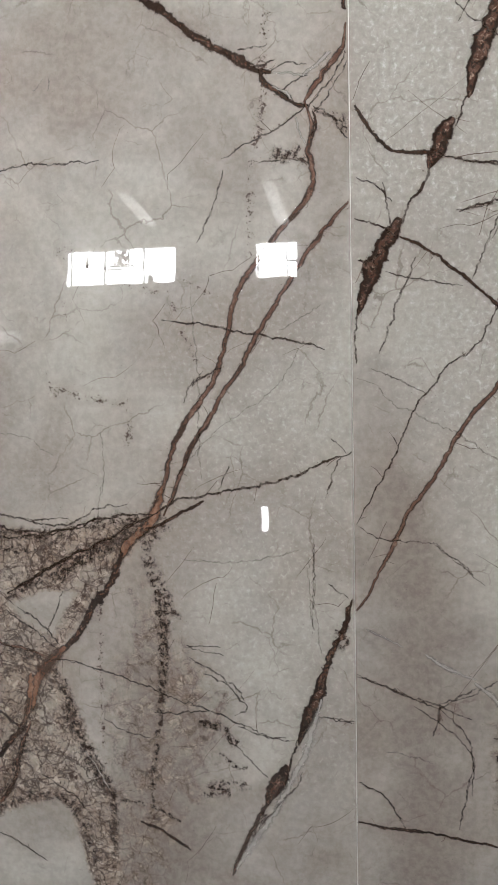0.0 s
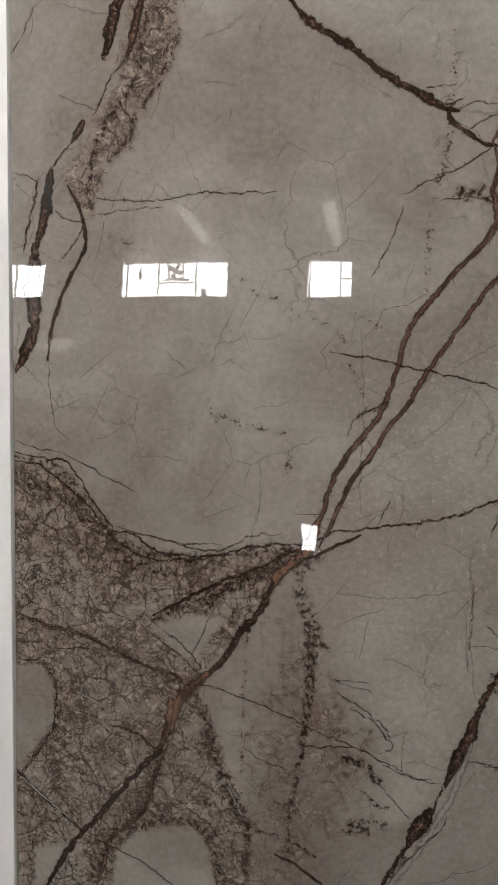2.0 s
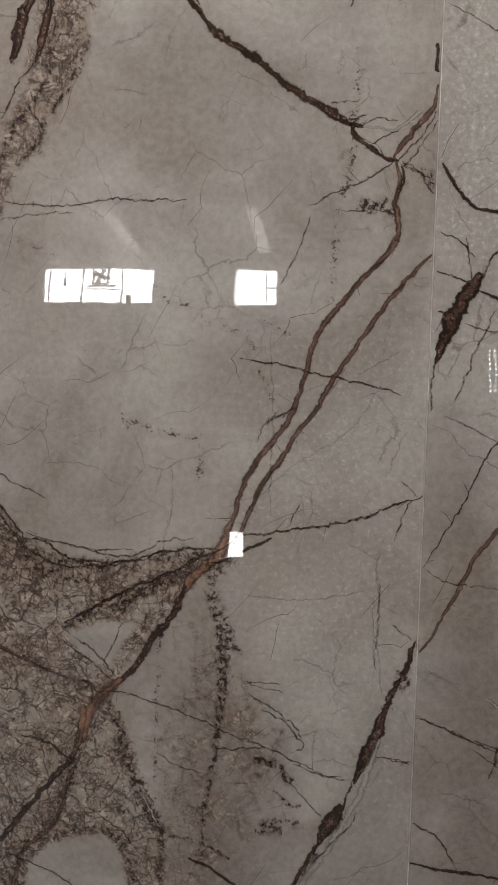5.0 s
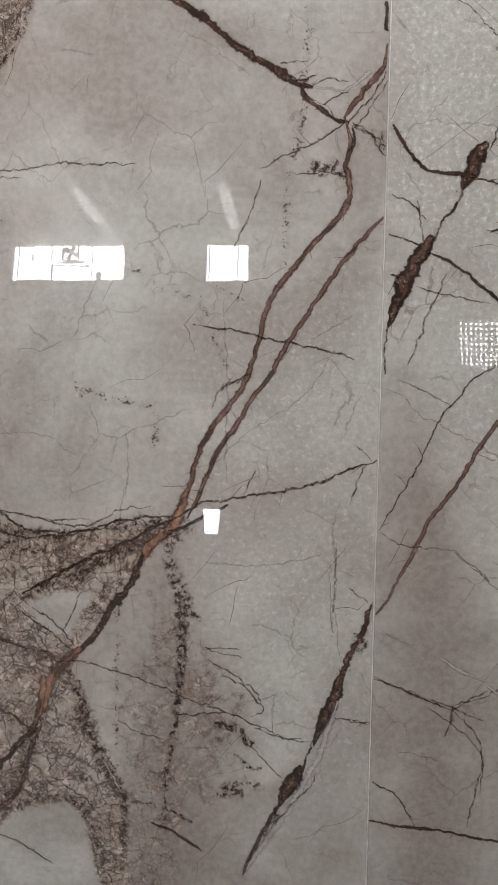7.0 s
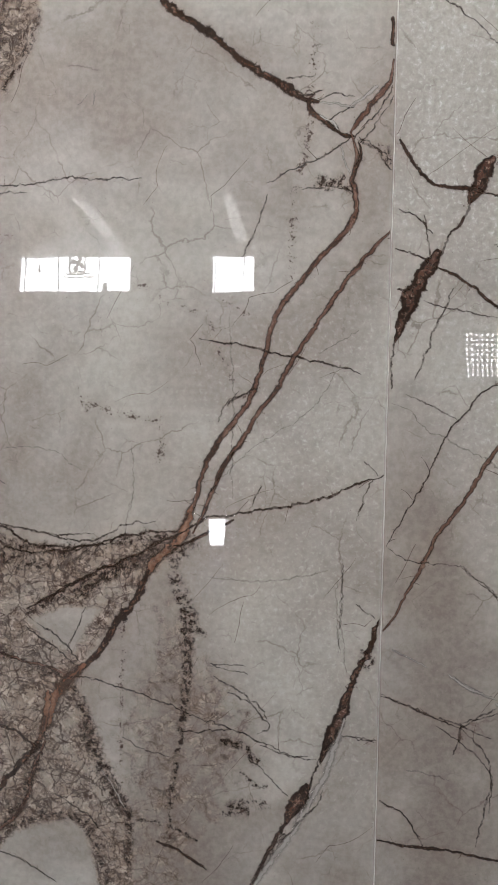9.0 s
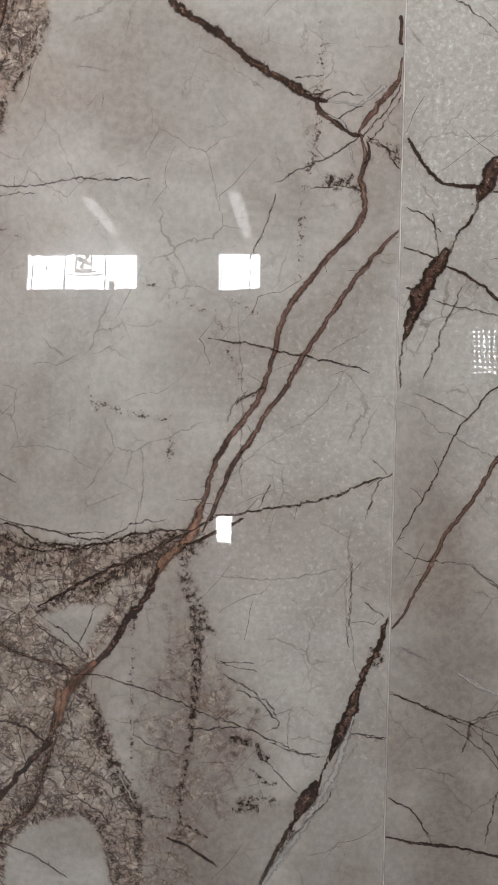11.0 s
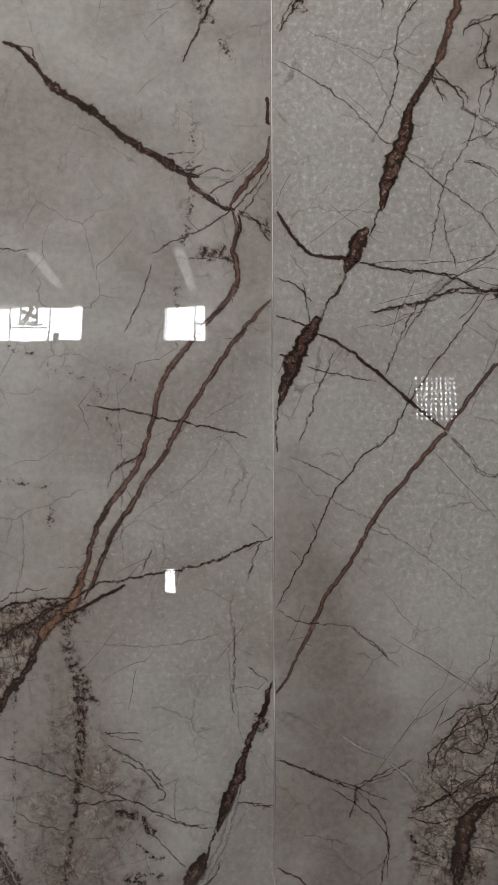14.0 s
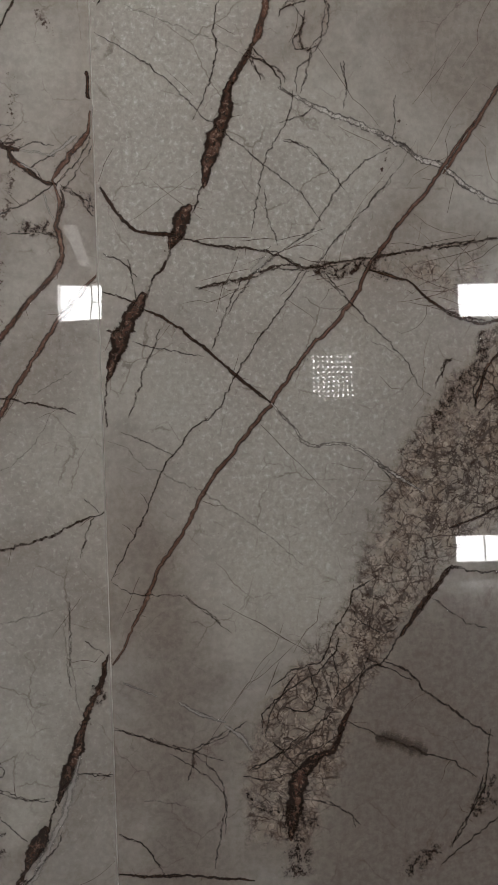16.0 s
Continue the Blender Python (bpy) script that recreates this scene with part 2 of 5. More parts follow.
def vein_material(name, core, rim, flecks, soft, opacity, halo=0.0, scale=230.0, ragged=1.0, dash=0.0, crackle=0.0, pocket=0.0, marl=0.8):
    """A band of mineral in the glaze: core and rim colours, streaks along it, ragged edges and a faint stain round it."""
    m, nt, links, bsdf = material(name)
    vec = nt.new("ShaderNodeTexCoord").outputs["Object"]
    uv = nt.new("ShaderNodeUVMap")
    uv.uv_map = "UVMap"
    sep = nt.new("ShaderNodeSeparateXYZ")
    links.new(uv.outputs["UV"], sep.inputs["Vector"])
    across = maths(nt, links, "SUBTRACT", 1.0, maths(nt, links, "ABSOLUTE", maths(nt, links, "SUBTRACT", maths(nt, links, "MULTIPLY", sep.outputs["X"], 2.0), 1.0)))
    rag = noise_of(nt, links, vec, scale, 5, 0.65)
    coarse = noise_of(nt, links, vec, scale * 0.3, 4, 0.6)
    both = maths(nt, links, "ADD", maths(nt, links, "MULTIPLY", maths(nt, links, "SUBTRACT", rag, 0.5), 0.6 * ragged), maths(nt, links, "MULTIPLY", maths(nt, links, "SUBTRACT", coarse, 0.5), 0.75 * ragged))
    body = maths(nt, links, "ADD", across, both)
    mask = spread(nt, links, body, 0.5 - soft, 0.5 + soft)
    if crackle:
        bent = nt.new("ShaderNodeVectorMath")
        bent.operation = "MULTIPLY_ADD"
        nz = node(nt, "ShaderNodeTexNoise", Scale=45.0, Detail=3.0, Roughness=0.6)
        links.new(vec, nz.inputs["Vector"])
        links.new(nz.outputs["Color"], bent.inputs[0])
        bent.inputs[1].default_value = (0.03, 0.03, 0.03)
        links.new(vec, bent.inputs[2])
        net = None
        for size, width in ((crackle, 0.16), (crackle * 0.45, 0.1)):
            v = node(nt, "ShaderNodeTexVoronoi", Scale=size)
            v.feature = "DISTANCE_TO_EDGE"
            links.new(bent.outputs[0], v.inputs["Vector"])
            line = maths(nt, links, "SUBTRACT", 1.0, spread(nt, links, v.outputs["Distance"], width * 0.35, width), True)
            net = line if net is None else maths(nt, links, "MAXIMUM", net, line)
        mask = maths(nt, links, "MULTIPLY", spread(nt, links, body, 0.3, 0.9), maths(nt, links, "MULTIPLY", net, spread(nt, links, coarse, 0.44, 0.56)))
    mask = maths(nt, links, "MULTIPLY", mask, opacity)
    # streaks that follow the vein
    info = nt.new("ShaderNodeObjectInfo")
    along = nt.new("ShaderNodeCombineXYZ")
    links.new(maths(nt, links, "MULTIPLY", sep.outputs["X"], 3.2), along.inputs[0])
    links.new(maths(nt, links, "MULTIPLY", sep.outputs["Y"], 34.0), along.inputs[1])
    links.new(maths(nt, links, "MULTIPLY", info.outputs["Random"], 40.0), along.inputs[2])
    streak = noise_of(nt, links, along.outputs[0], 1.0, 5, 0.65, 0.5)
    if dash:
        run = nt.new("ShaderNodeCombineXYZ")
        links.new(maths(nt, links, "MULTIPLY", sep.outputs["Y"], 55.0), run.inputs[1])
        links.new(maths(nt, links, "MULTIPLY", info.outputs["Random"], 90.0), run.inputs[2])
        broken = spread(nt, links, noise_of(nt, links, run.outputs[0], 1.0, 4, 0.7), 0.4, 0.56)
        mask = maths(nt, links, "MULTIPLY", mask, maths(nt, links, "ADD", maths(nt, links, "MULTIPLY", broken, dash), 1 - dash))
    col = mixed(nt, links, spread(nt, links, body, 0.48, 0.9), rim, core)
    col = mixed(nt, links, maths(nt, links, "MULTIPLY", spread(nt, links, streak, 0.5, 0.68), 0.7), col, flecks)
    mottle = noise_of(nt, links, vec, scale * 0.6, 5, 0.7, 0.8)
    col = mixed(nt, links, maths(nt, links, "MULTIPLY", spread(nt, links, mottle, 0.5, 0.38), marl), col, rim)
    if pocket:
        cells = noise_of(nt, links, vec, 120, 5, 0.7, 1.0)
        col = mixed(nt, links, maths(nt, links, "MULTIPLY", spread(nt, links, cells, 0.53, 0.66), maths(nt, links, "MULTIPLY", spread(nt, links, body, 0.6, 1.0), pocket)), col, (0.27, 0.21, 0.17))
    stretch = nt.new("ShaderNodeCombineXYZ")
    links.new(maths(nt, links, "MULTIPLY", sep.outputs["Y"], 11.0), stretch.inputs[1])
    links.new(sep.outputs["X"], stretch.inputs[0])
    links.new(maths(nt, links, "MULTIPLY", info.outputs["Random"], 60.0), stretch.inputs[2])
    tone = noise_of(nt, links, stretch.outputs[0], 1.0, 4, 0.6, 0.4)
    col = mixed(nt, links, maths(nt, links, "MULTIPLY", spread(nt, links, tone, 0.52, 0.66), 0.75), col, tuple(c * 0.8 for c in rim))
    if halo:
        stain = maths(nt, links, "MULTIPLY", spread(nt, links, across, 0.0, 0.7), maths(nt, links, "MULTIPLY", spread(nt, links, coarse, 0.36, 0.66), halo))
        col = mixed(nt, links, mask, (0.13, 0.092, 0.07), col)
        mask = maths(nt, links, "MAXIMUM", mask, stain)
    links.new(col, bsdf.inputs["Base Color"])
    polish(nt, links, bsdf, vec)
    clear = nt.new("ShaderNodeBsdfTransparent")
    mix = nt.new("ShaderNodeMixShader")
    links.new(mask, mix.inputs[0])
    links.new(clear.outputs[0], mix.inputs[1])
    links.new(bsdf.outputs[0], mix.inputs[2])
    links.new(mix.outputs[0], nt["Material Output"].inputs["Surface"])
    return m


FACE = slab_material()
VEINS = {
    "dark": vein_material("dark_vein", (0.032, 0.015, 0.01), (0.008, 0.004, 0.003), (0.13, 0.075, 0.053), 0.12, 0.96, 0.3, 230.0, 1.0, 0.0, 0.0, 0.5),
    "thin": vein_material("thin_dark_vein", (0.018, 0.008, 0.005), (0.012, 0.006, 0.004), (0.075, 0.038, 0.026), 0.12, 0.93, 0.25, 260.0, 1.6, 0.4),
    "lens": vein_material("dark_lens", (0.05, 0.026, 0.019), (0.005, 0.003, 0.002), (0.12, 0.075, 0.057), 0.07, 0.98, 0.12, 150.0, 0.45, 0.0, 0.0, 0.85),
    "brown": vein_material("brown_vein", (0.086, 0.046, 0.034), (0.038, 0.02, 0.014), (0.18, 0.12, 0.094), 0.14, 0.94, 0.3, 230.0, 0.5, 0.0, 0.0, 0.5, 0.4),
    "rust": vein_material("rust_vein", (0.15, 0.077, 0.048), (0.05, 0.024, 0.015), (0.24, 0.15, 0.106), 0.2, 0.92, 0.35, 210.0, 0.8, 0.0, 0.0, 0.5, 0.35),
    "hair": vein_material("hairline_vein", (0.033, 0.02, 0.015), (0.05, 0.033, 0.026), (0.09, 0.07, 0.06), 0.2, 0.82, 0.14, 260.0, 1.5, 0.6),
    "faint": vein_material("faint_vein", (0.06, 0.047, 0.04), (0.08, 0.065, 0.056), (0.11, 0.09, 0.08), 0.25, 0.42, 0.12, 260.0, 1.5, 0.6),
    "pale": vein_material("pale_vein", (0.36, 0.345, 0.32), (0.3, 0.285, 0.26), (0.42, 0.4, 0.375), 0.35, 0.62),
    "chain": vein_material("healed_vein", (0.42, 0.4, 0.375), (0.011, 0.007, 0.005), (0.46, 0.44, 0.41), 0.09, 0.95, 0.2, 210.0, 1.2, 0.3),
    "web": vein_material("web_vein", (0.024, 0.01, 0.007), (0.02, 0.009, 0.006), (0.05, 0.032, 0.024), 0.25, 0.96, 0.32, 230.0, 1.2, 0.0, 110.0),
    "smudge": vein_material("smudged_vein", (0.04, 0.025, 0.019), (0.05, 0.034, 0.027), (0.07, 0.05, 0.04), 0.45, 0.75, 0.4),
}


def crack_material():
    """Thin mineral-filled cracks: near black to brown, uneven along their course."""
    m, nt, links, bsdf = material("crack_filling")
    vec = nt.new("ShaderNodeTexCoord").outputs["Object"]
    tone = nt.new("ShaderNodeAttribute")
    tone.attribute_name = "tone"
    uneven = maths(nt, links, "MULTIPLY", maths(nt, links, "SUBTRACT", noise_of(nt, links, vec, 60, 4, 0.65), 0.5), 0.8)
    level = maths(nt, links, "ADD", tone.outputs["Fac"], uneven, True)
    col = mixed(nt, links, spread(nt, links, level, 0.0, 0.5), (0.011, 0.007, 0.005), (0.05, 0.032, 0.023))
    col = mixed(nt, links, spread(nt, links, level, 0.5, 1.0), col, (0.135, 0.105, 0.086))
    links.new(col, bsdf.inputs["Base Color"])
    polish(nt, links, bsdf, vec)
    return m


CRACK = crack_material()
BODY = plain("porcelain_body", (0.62, 0.6, 0.56), 0.5, grain=400)
WHITE = plain("white_wall_paint", (0.74, 0.75, 0.75), 0.55, grain=80, vary=0.03)
HALL = plain("grey_plaster", (0.44, 0.39, 0.34), 0.8, grain=12, vary=0.18)
ROOFING = plain("corrugated_sheet", (0.42, 0.41, 0.39), 0.5, grain=9, vary=0.15)
CONCRETE = plain("concrete_floor", (0.06, 0.055, 0.05), 0.45, grain=20, vary=0.2)
STEEL = plain("painted_steel", (0.85, 0.85, 0.83), 0.4, grain=40)
DARK = plain("black_steel", (0.02, 0.022, 0.022), 0.4, grain=60)
CHROME = plain("brushed_metal", (0.62, 0.6, 0.56), 0.28, 0.9, grain=200, vary=0.08)
FRAME = plain("window_frame_paint", (0.2, 0.2, 0.19), 0.5)
CARDBOARD = plain("brown_cardboard", (0.24, 0.18, 0.12), 0.8, grain=25)
EARTH = plain("bare_ground", (0.2, 0.17, 0.13), 0.95, grain=3, vary=0.25, bump=0.01)


def glow(name, colour, strength):
    m, nt, links, bsdf = material(name)
    e = nt.new("ShaderNodeEmission")
    e.inputs["Color"].default_value, e.inputs["Strength"].default_value = (*colour, 1), strength
    links.new(e.outputs[0], nt["Material Output"].inputs["Surface"])
    return m


STRIP_GLOW = glow("lit_diffuser_and_gap", (1.0, 0.98, 0.94), 4.5)
SKYGLOW = glow("hazy_sky", (0.97, 0.99, 1.0), 40.0)


# ---- mesh helpers ----
def part(name, bm, mat, parent=None, label=""):
    me = bpy.data.meshes.new(name)
    bm.to_mesh(me)
    bm.free()
    me.materials.append(mat)
    ob = new(name, me)
    if parent:
        ob.parent = parent
    return tagged(ob, label)


def box(bm, x0, x1, y0, y1, z0, z1, bevel=0.0):
    made = bmesh.ops.create_cube(bm, size=1.0, matrix=Matrix.LocRotScale(((x0 + x1) / 2, (y0 + y1) / 2, (z0 + z1) / 2), None, (x1 - x0, y1 - y0, z1 - z0)))
    if bevel:
        edges = list({e for v in made["verts"] for e in v.link_edges})
        bmesh.ops.bevel(bm, geom=edges, offset=bevel, segments=2, profile=0.6, affect="EDGES")
    return bm


def boxed(*a, **k):
    return box(bmesh.new(), *a, **k)


def tube(bm, a, b, r, sides=12):
    a, b = Vector(a), Vector(b)
    m = Matrix.Translation((a + b) / 2) @ (b - a).to_track_quat("Z", "Y").to_matrix().to_4x4()
    bmesh.ops.create_cone(bm, cap_ends=True, segments=sides, radius1=r, radius2=r, depth=(b - a).length, matrix=m)
    return bm


# ---- the hall behind the camera, which the polished slabs mirror ----
T = 0.25
WINDOWS = [   # x0, x1, sill, head, upright bars
    (-12.27, -9.5, 6.12, 7.02, (0.3, 0.7)),
    (-7.53, -4.77, 6.13, 7.02, (0.06, 0.36, 0.71), ((0.36, 0.71, 0.42),)),
    (-2.87, -1.83, 6.12, 7.02, (0.07, 0.74), ((0.74, 1.0, 0.5),)),
    (-2.73, -2.33, 0.29, 0.9, ()),
    (6.53, 9.3, 6.08, 6.95, (0.5,)),
    (6.08, 8.7, 0.3, 0.95, (0.27,)),
]
VENT = (2.95, 3.95, 4.2, 5.25)


def wall_with_openings(name, x0, x1, z0, z1, y0, y1, holes):
    """A wall along x, cut up round its openings."""
    bm = bmesh.new()
    xs = sorted({x0, x1, *(h[0] for h in holes), *(h[1] for h in holes)})
    zs = sorted({z0, z1, *(h[2] for h in holes), *(h[3] for h in holes)})
    grid = {}
    for i, x in enumerate(xs):
        for k, z in enumerate(zs):
            for j, y in enumerate((y0, y1)):
                grid[i, j, k] = bm.verts.new((x, y, z))

    def solid(i, k):
        if not (0 <= i < len(xs) - 1 and 0 <= k < len(zs) - 1):
            return False
        cx, cz = (xs[i] + xs[i + 1]) / 2, (zs[k] + zs[k + 1]) / 2
        return not any(h[0] < cx < h[1] and h[2] < cz < h[3] for h in holes)
    for i in range(len(xs) - 1):
        for k in range(len(zs) - 1):
            if not solid(i, k):
                continue
            g = lambda a, j, c: grid[i + a, j, k + c]
            bm.faces.new((g(0, 0, 0), g(1, 0, 0), g(1, 0, 1), g(0, 0, 1)))
            bm.faces.new((g(0, 1, 1), g(1, 1, 1), g(1, 1, 0), g(0, 1, 0)))
            if not solid(i - 1, k):
                bm.faces.new((g(0, 0, 0), g(0, 0, 1), g(0, 1, 1), g(0, 1, 0)))
            if not solid(i + 1, k):
                bm.faces.new((g(1, 0, 1), g(1, 0, 0), g(1, 1, 0), g(1, 1, 1)))
            if not solid(i, k - 1):
                bm.faces.new((g(1, 0, 0), g(0, 0, 0), g(0, 1, 0), g(1, 1, 0)))
            if not solid(i, k + 1):
                bm.faces.new((g(0, 0, 1), g(1, 0, 1), g(1, 1, 1), g(0, 1, 1)))
    bmesh.ops.recalc_face_normals(bm, faces=bm.faces)
    return part(name, bm, HALL)


holes = [w[:4] for w in WINDOWS] + [VENT]
tagged(wall_with_openings("wall_south", HALL_X0, HALL_X1, 0, HALL_Z, HALL_Y0 - T, HALL_Y0, holes), "grey plastered end wall with high windows", "wall", kind="structure")
tagged(part("wall_north", boxed(HALL_X0, HALL_X1, HALL_Y1, HALL_Y1 + T, 0, HALL_Z), WHITE), "white painted wall behind the slabs", "wall", kind="structure")
# side walls are out of view; their openings are cut for the added lamps
bm = bmesh.new()
for y0, y1, z0, z1 in ((HALL_Y0 - T, SIDE[0], 0, HALL_Z), (SIDE[1], HALL_Y1 + T, 0, HALL_Z), (SIDE[0], SIDE[1], 0, SIDE[2]), (SIDE[0], SIDE[1], SIDE[3], HALL_Z)):
    box(bm, HALL_X0 - T, HALL_X0, y0, y1, z0, z1)
tagged(part("wall_west", bm, HALL), "grey plastered side wall of the hall", "wall", kind="structure")
bm = bmesh.new()
for y0, y1, z0, z1 in ((HALL_Y0 - T, SIDE[0], 0, HALL_Z), (SIDE[1], HALL_Y1 + T, 0, HALL_Z), (SIDE[0], SIDE[1], 0, SIDE[2]), (SIDE[0], SIDE[1], SIDE[3], HALL_Z)):
    box(bm, HALL_X1, HALL_X1 + T, y0, y1, z0, z1)
tagged(part("wall_east", bm, HALL), "grey plastered side wall of the hall", "wall", kind="structure")
tagged(part("floor", boxed(HALL_X0 - T, HALL_X1 + T, HALL_Y0 - T, HALL_Y1 + T, -0.2, 0), CONCRETE), "worn grey concrete hall floor", "floor", kind="structure")
tagged(part("ground", boxed(-400, 400, -400, 400, -0.4, -0.205), EARTH), "bare earth yard round the hall", "ground", kind="structure")

bm = bmesh.new()
box(bm, HALL_X0 - T, HALL_X1 + T, HALL_Y0 - T, BAY_Y - 0.002, HALL_Z, HALL_Z + 0.12)
# low ceiling out of view, with a hole for the added lamp
for x0, x1, y0, y1 in ((HALL_X0 - T, HALL_X1 + T, BAY_Y, ROOF[2]), (HALL_X0 - T, HALL_X1 + T, ROOF[3], HALL_Y1 + T), (HALL_X0 - T, ROOF[0], ROOF[2], ROOF[3]), (ROOF[1], HALL_X1 + T, ROOF[2], ROOF[3])):
    box(bm, x0, x1, y0, y1, BAY_Z, BAY_Z + 0.12)
tagged(part("ceiling", bm, ROOFING), "grey sheet roof lining, with an added low part and lamp opening over the slabs", "ceiling", kind="structure")
# closes the step up from the added bay
tagged(part("wall_over_added_bay", boxed(HALL_X0, HALL_X1, BAY_Y, BAY_Y + T, BAY_Z + 0.121, HALL_Z + 0.12), HALL), "unseen grey plastered wall above the added low bay", "wall", kind="structure")
tagged(part("backdrop", boxed(-30, 30, -22.1, -22, -0.2, 14), SKYGLOW), "bright hazy white sky outside the windows", "sky", kind="structure")


def window(number, x0, x1, z0, z1, bars, rails=()):
    holder = tagged(new(f"window_{number}"), "painted steel window with bright daylight behind it", "window", kind="structure")
    holder.location = (x0, HALL_Y0 - 0.12, z0)
    w, h = x1 - x0, z1 - z0
    bm = bmesh.new()
    for a in ((0, w, 0, 0.03), (0, w, h - 0.03, h), (0, 0.03, 0.03, h - 0.03), (w - 0.03, w, 0.03, h - 0.03)):
        box(bm, a[0], a[1], -0.03, 0.03, a[2], a[3])
    part("window_frame", bm, FRAME, holder)
    for b in bars:
        part("glazing_bar", boxed(b * w - 0.012, b * w + 0.012, -0.02, 0.02, 0.031, h - 0.031), FRAME, holder)
    for a, b, z in rails:
        part("glazing_rail", boxed(a * w + 0.013, b * w - 0.031, -0.018, 0.018, z * h - 0.012, z * h + 0.012), FRAME, holder)
    return holder


windows = [window(i + 1, *w) for i, w in enumerate(WINDOWS)]


def fan(x, z, r):
    """An exhaust fan hung in a square frame in the window, blades at rest."""
    holder = tagged(new("exhaust_fan"), "dark metal exhaust fan fixed in the window opening", "fan")
    holder.location = (x, HALL_Y0 - 0.12, z)
    bm = bmesh.new()
    for a in ((-r, r, r - 0.03, r), (-r, r, -r, -r + 0.03), (-r, -r + 0.03, -r + 0.03, r - 0.03), (r - 0.03, r, -r + 0.03, r - 0.03)):
        box(bm, a[0], a[1], 0.035, 0.1, a[2], a[3])
    part("fan_frame", bm, DARK, holder)
    part("hub", tube(bmesh.new(), (0, 0.04, 0), (0, 0.11, 0), r * 0.24), DARK, holder)
    for i in range(4):
        bm = bmesh.new()
        box(bm, 0.15 * r, 0.86 * r, 0.065, 0.075, -0.34 * r, 0.34 * r)
        for v in bm.verts:
            if v.co.x < 0.5 * r:
                v.co.z *= 0.5
        blade = part("blade", bm, DARK, holder)
        blade.rotation_euler = (0, radians(90 * i + 25), 0)
    return holder


fan(-6.07, 6.8, 0.2)
hung = tagged(part("hanging_plug", tube(bmesh.new(), (0, 0, 0), (0, 0, 0.16), 0.035), DARK), "dark cable plug hanging in the window opening", "plug")
part("cable", tube(bmesh.new(), (0, 0, 0.161), (0, 0, 0.32), 0.012), DARK, hung)
hung.location = (-6.98, HALL_Y0 - 0.07, 6.58)
crate = tagged(part("junction_box", boxed(-0.06, 0.06, -0.05, 0.05, 0, 0.17, bevel=0.008), DARK), "small dark box standing on the window sill", "box")
crate.location = (-5.37, HALL_Y0 - 0.06, 6.161)
bm = boxed(-0.33, 0.34, 0.035, 0.06, -0.02, 0.02)
ledge = tagged(part("fan_shelf", bm, DARK), "dark steel shelf bar under the fan", "bracket")
ledge.location = (-6.07, HALL_Y0 - 0.12, 6.57)

# pierced block screen
holder = tagged(new("vent_screen"), "pierced concrete vent screen in the end wall", "vent")
holder.location = (VENT[0], HALL_Y0 - 0.14, VENT[2])
w, h = VENT[1] - VENT[0], VENT[3] - VENT[2]
nx, nz = 9, 9
for i in range(nx + 1):
    c = i * w / nx
    part("upright_slat", boxed(max(0, c - 0.033), min(w, c + 0.033), -0.03, 0.03, 0, h), HALL, holder)
for k in range(nz + 1):
    c = k * h / nz
    part("cross_slat", boxed(0, w, -0.028, 0.028, max(0, c - 0.029), min(h, c + 0.029)), HALL, holder)

# box stack added for an unknown thing that hides part of a low opening
stack = tagged(new("window_blocker"), "stand-in stack of cardboard boxes for an unknown thing blocking a low window", "pallet")
stack.location = (-0.95, -5.6, 0)
for x in (0.0, 1.2, 2.4):
    part("bearer", boxed(x, x + 0.14, 0, 0.8, 0, 0.1), CARDBOARD, stack)
part("deck", boxed(0, 2.54, 0, 0.8, 0.101, 0.13), CARDBOARD, stack)
for k in range(6):
    for i in range(4):
        part("blocker_box", boxed(0.01 + i * 0.632, 0.63 + i * 0.632, 0.02, 0.78, 0.132 + k * 0.25, 0.378 + k * 0.25, bevel=0.006), CARDBOARD, stack)

# wall pipe and braces under the roof
pipe = tagged(part("wall_pipe", tube(bmesh.new(), (-13.5, HALL_Y0 + 0.08, 7.66), (13.5, HALL_Y0 + 0.08, 7.66), 0.025), STEEL), "thin white painted pipe along the end wall", "pipe")
for x in (-12.0, -6.0, 0.0, 6.0, 12.0):
    part("pipe_clip", boxed(x - 0.03, x + 0.03, HALL_Y0 - 0.002, HALL_Y0 + 0.09, 7.62, 7.7), STEEL, pipe)
beam = tagged(part("eaves_beam", boxed(HALL_X0, HALL_X1, HALL_Y0 + 0.001, HALL_Y0 + 0.25, 7.72, HALL_Z - 0.001), HALL), "grey concrete eaves beam along the wall", "beam")


def batten(x, y0, y1, r=0.13):
    """A strip light hung under the roof."""
    holder = tagged(new("strip_light"), "white strip light hung under the roof", "lamp", group="strip lights")
    holder.location = (x, y0, 7.0)
    n = y1 - y0
    part("housing", boxed(-r, r, 0, n, 0.03, 0.1, bevel=0.01), STEEL, holder)
    part("diffuser", boxed(-r + 0.01, r - 0.01, 0.01, n - 0.01, 0, 0.029, bevel=0.008), STRIP_GLOW, holder)
    for y in (0.3, n - 0.3):
        part("hanger", tube(bmesh.new(), (0, y, 0.1), (0, y, HALL_Z - 7.0), 0.008), STEEL, holder)


batten(-2.05, -14.5, -12.2)
batten(-4.95, -14.2, -12.3)
batten(1.75, -15.1, -14.3, 0.035)

louvre = tagged(new("louvre_vent"), "small louvred vent in the end wall, its bright gaps made as glowing strips", "vent")
louvre.location = (-9.45, HALL_Y0 + 0.003, 4.8)
part("backing", boxed(0, 0.85, 0, 0.012, 0, 0.3), STEEL, louvre)
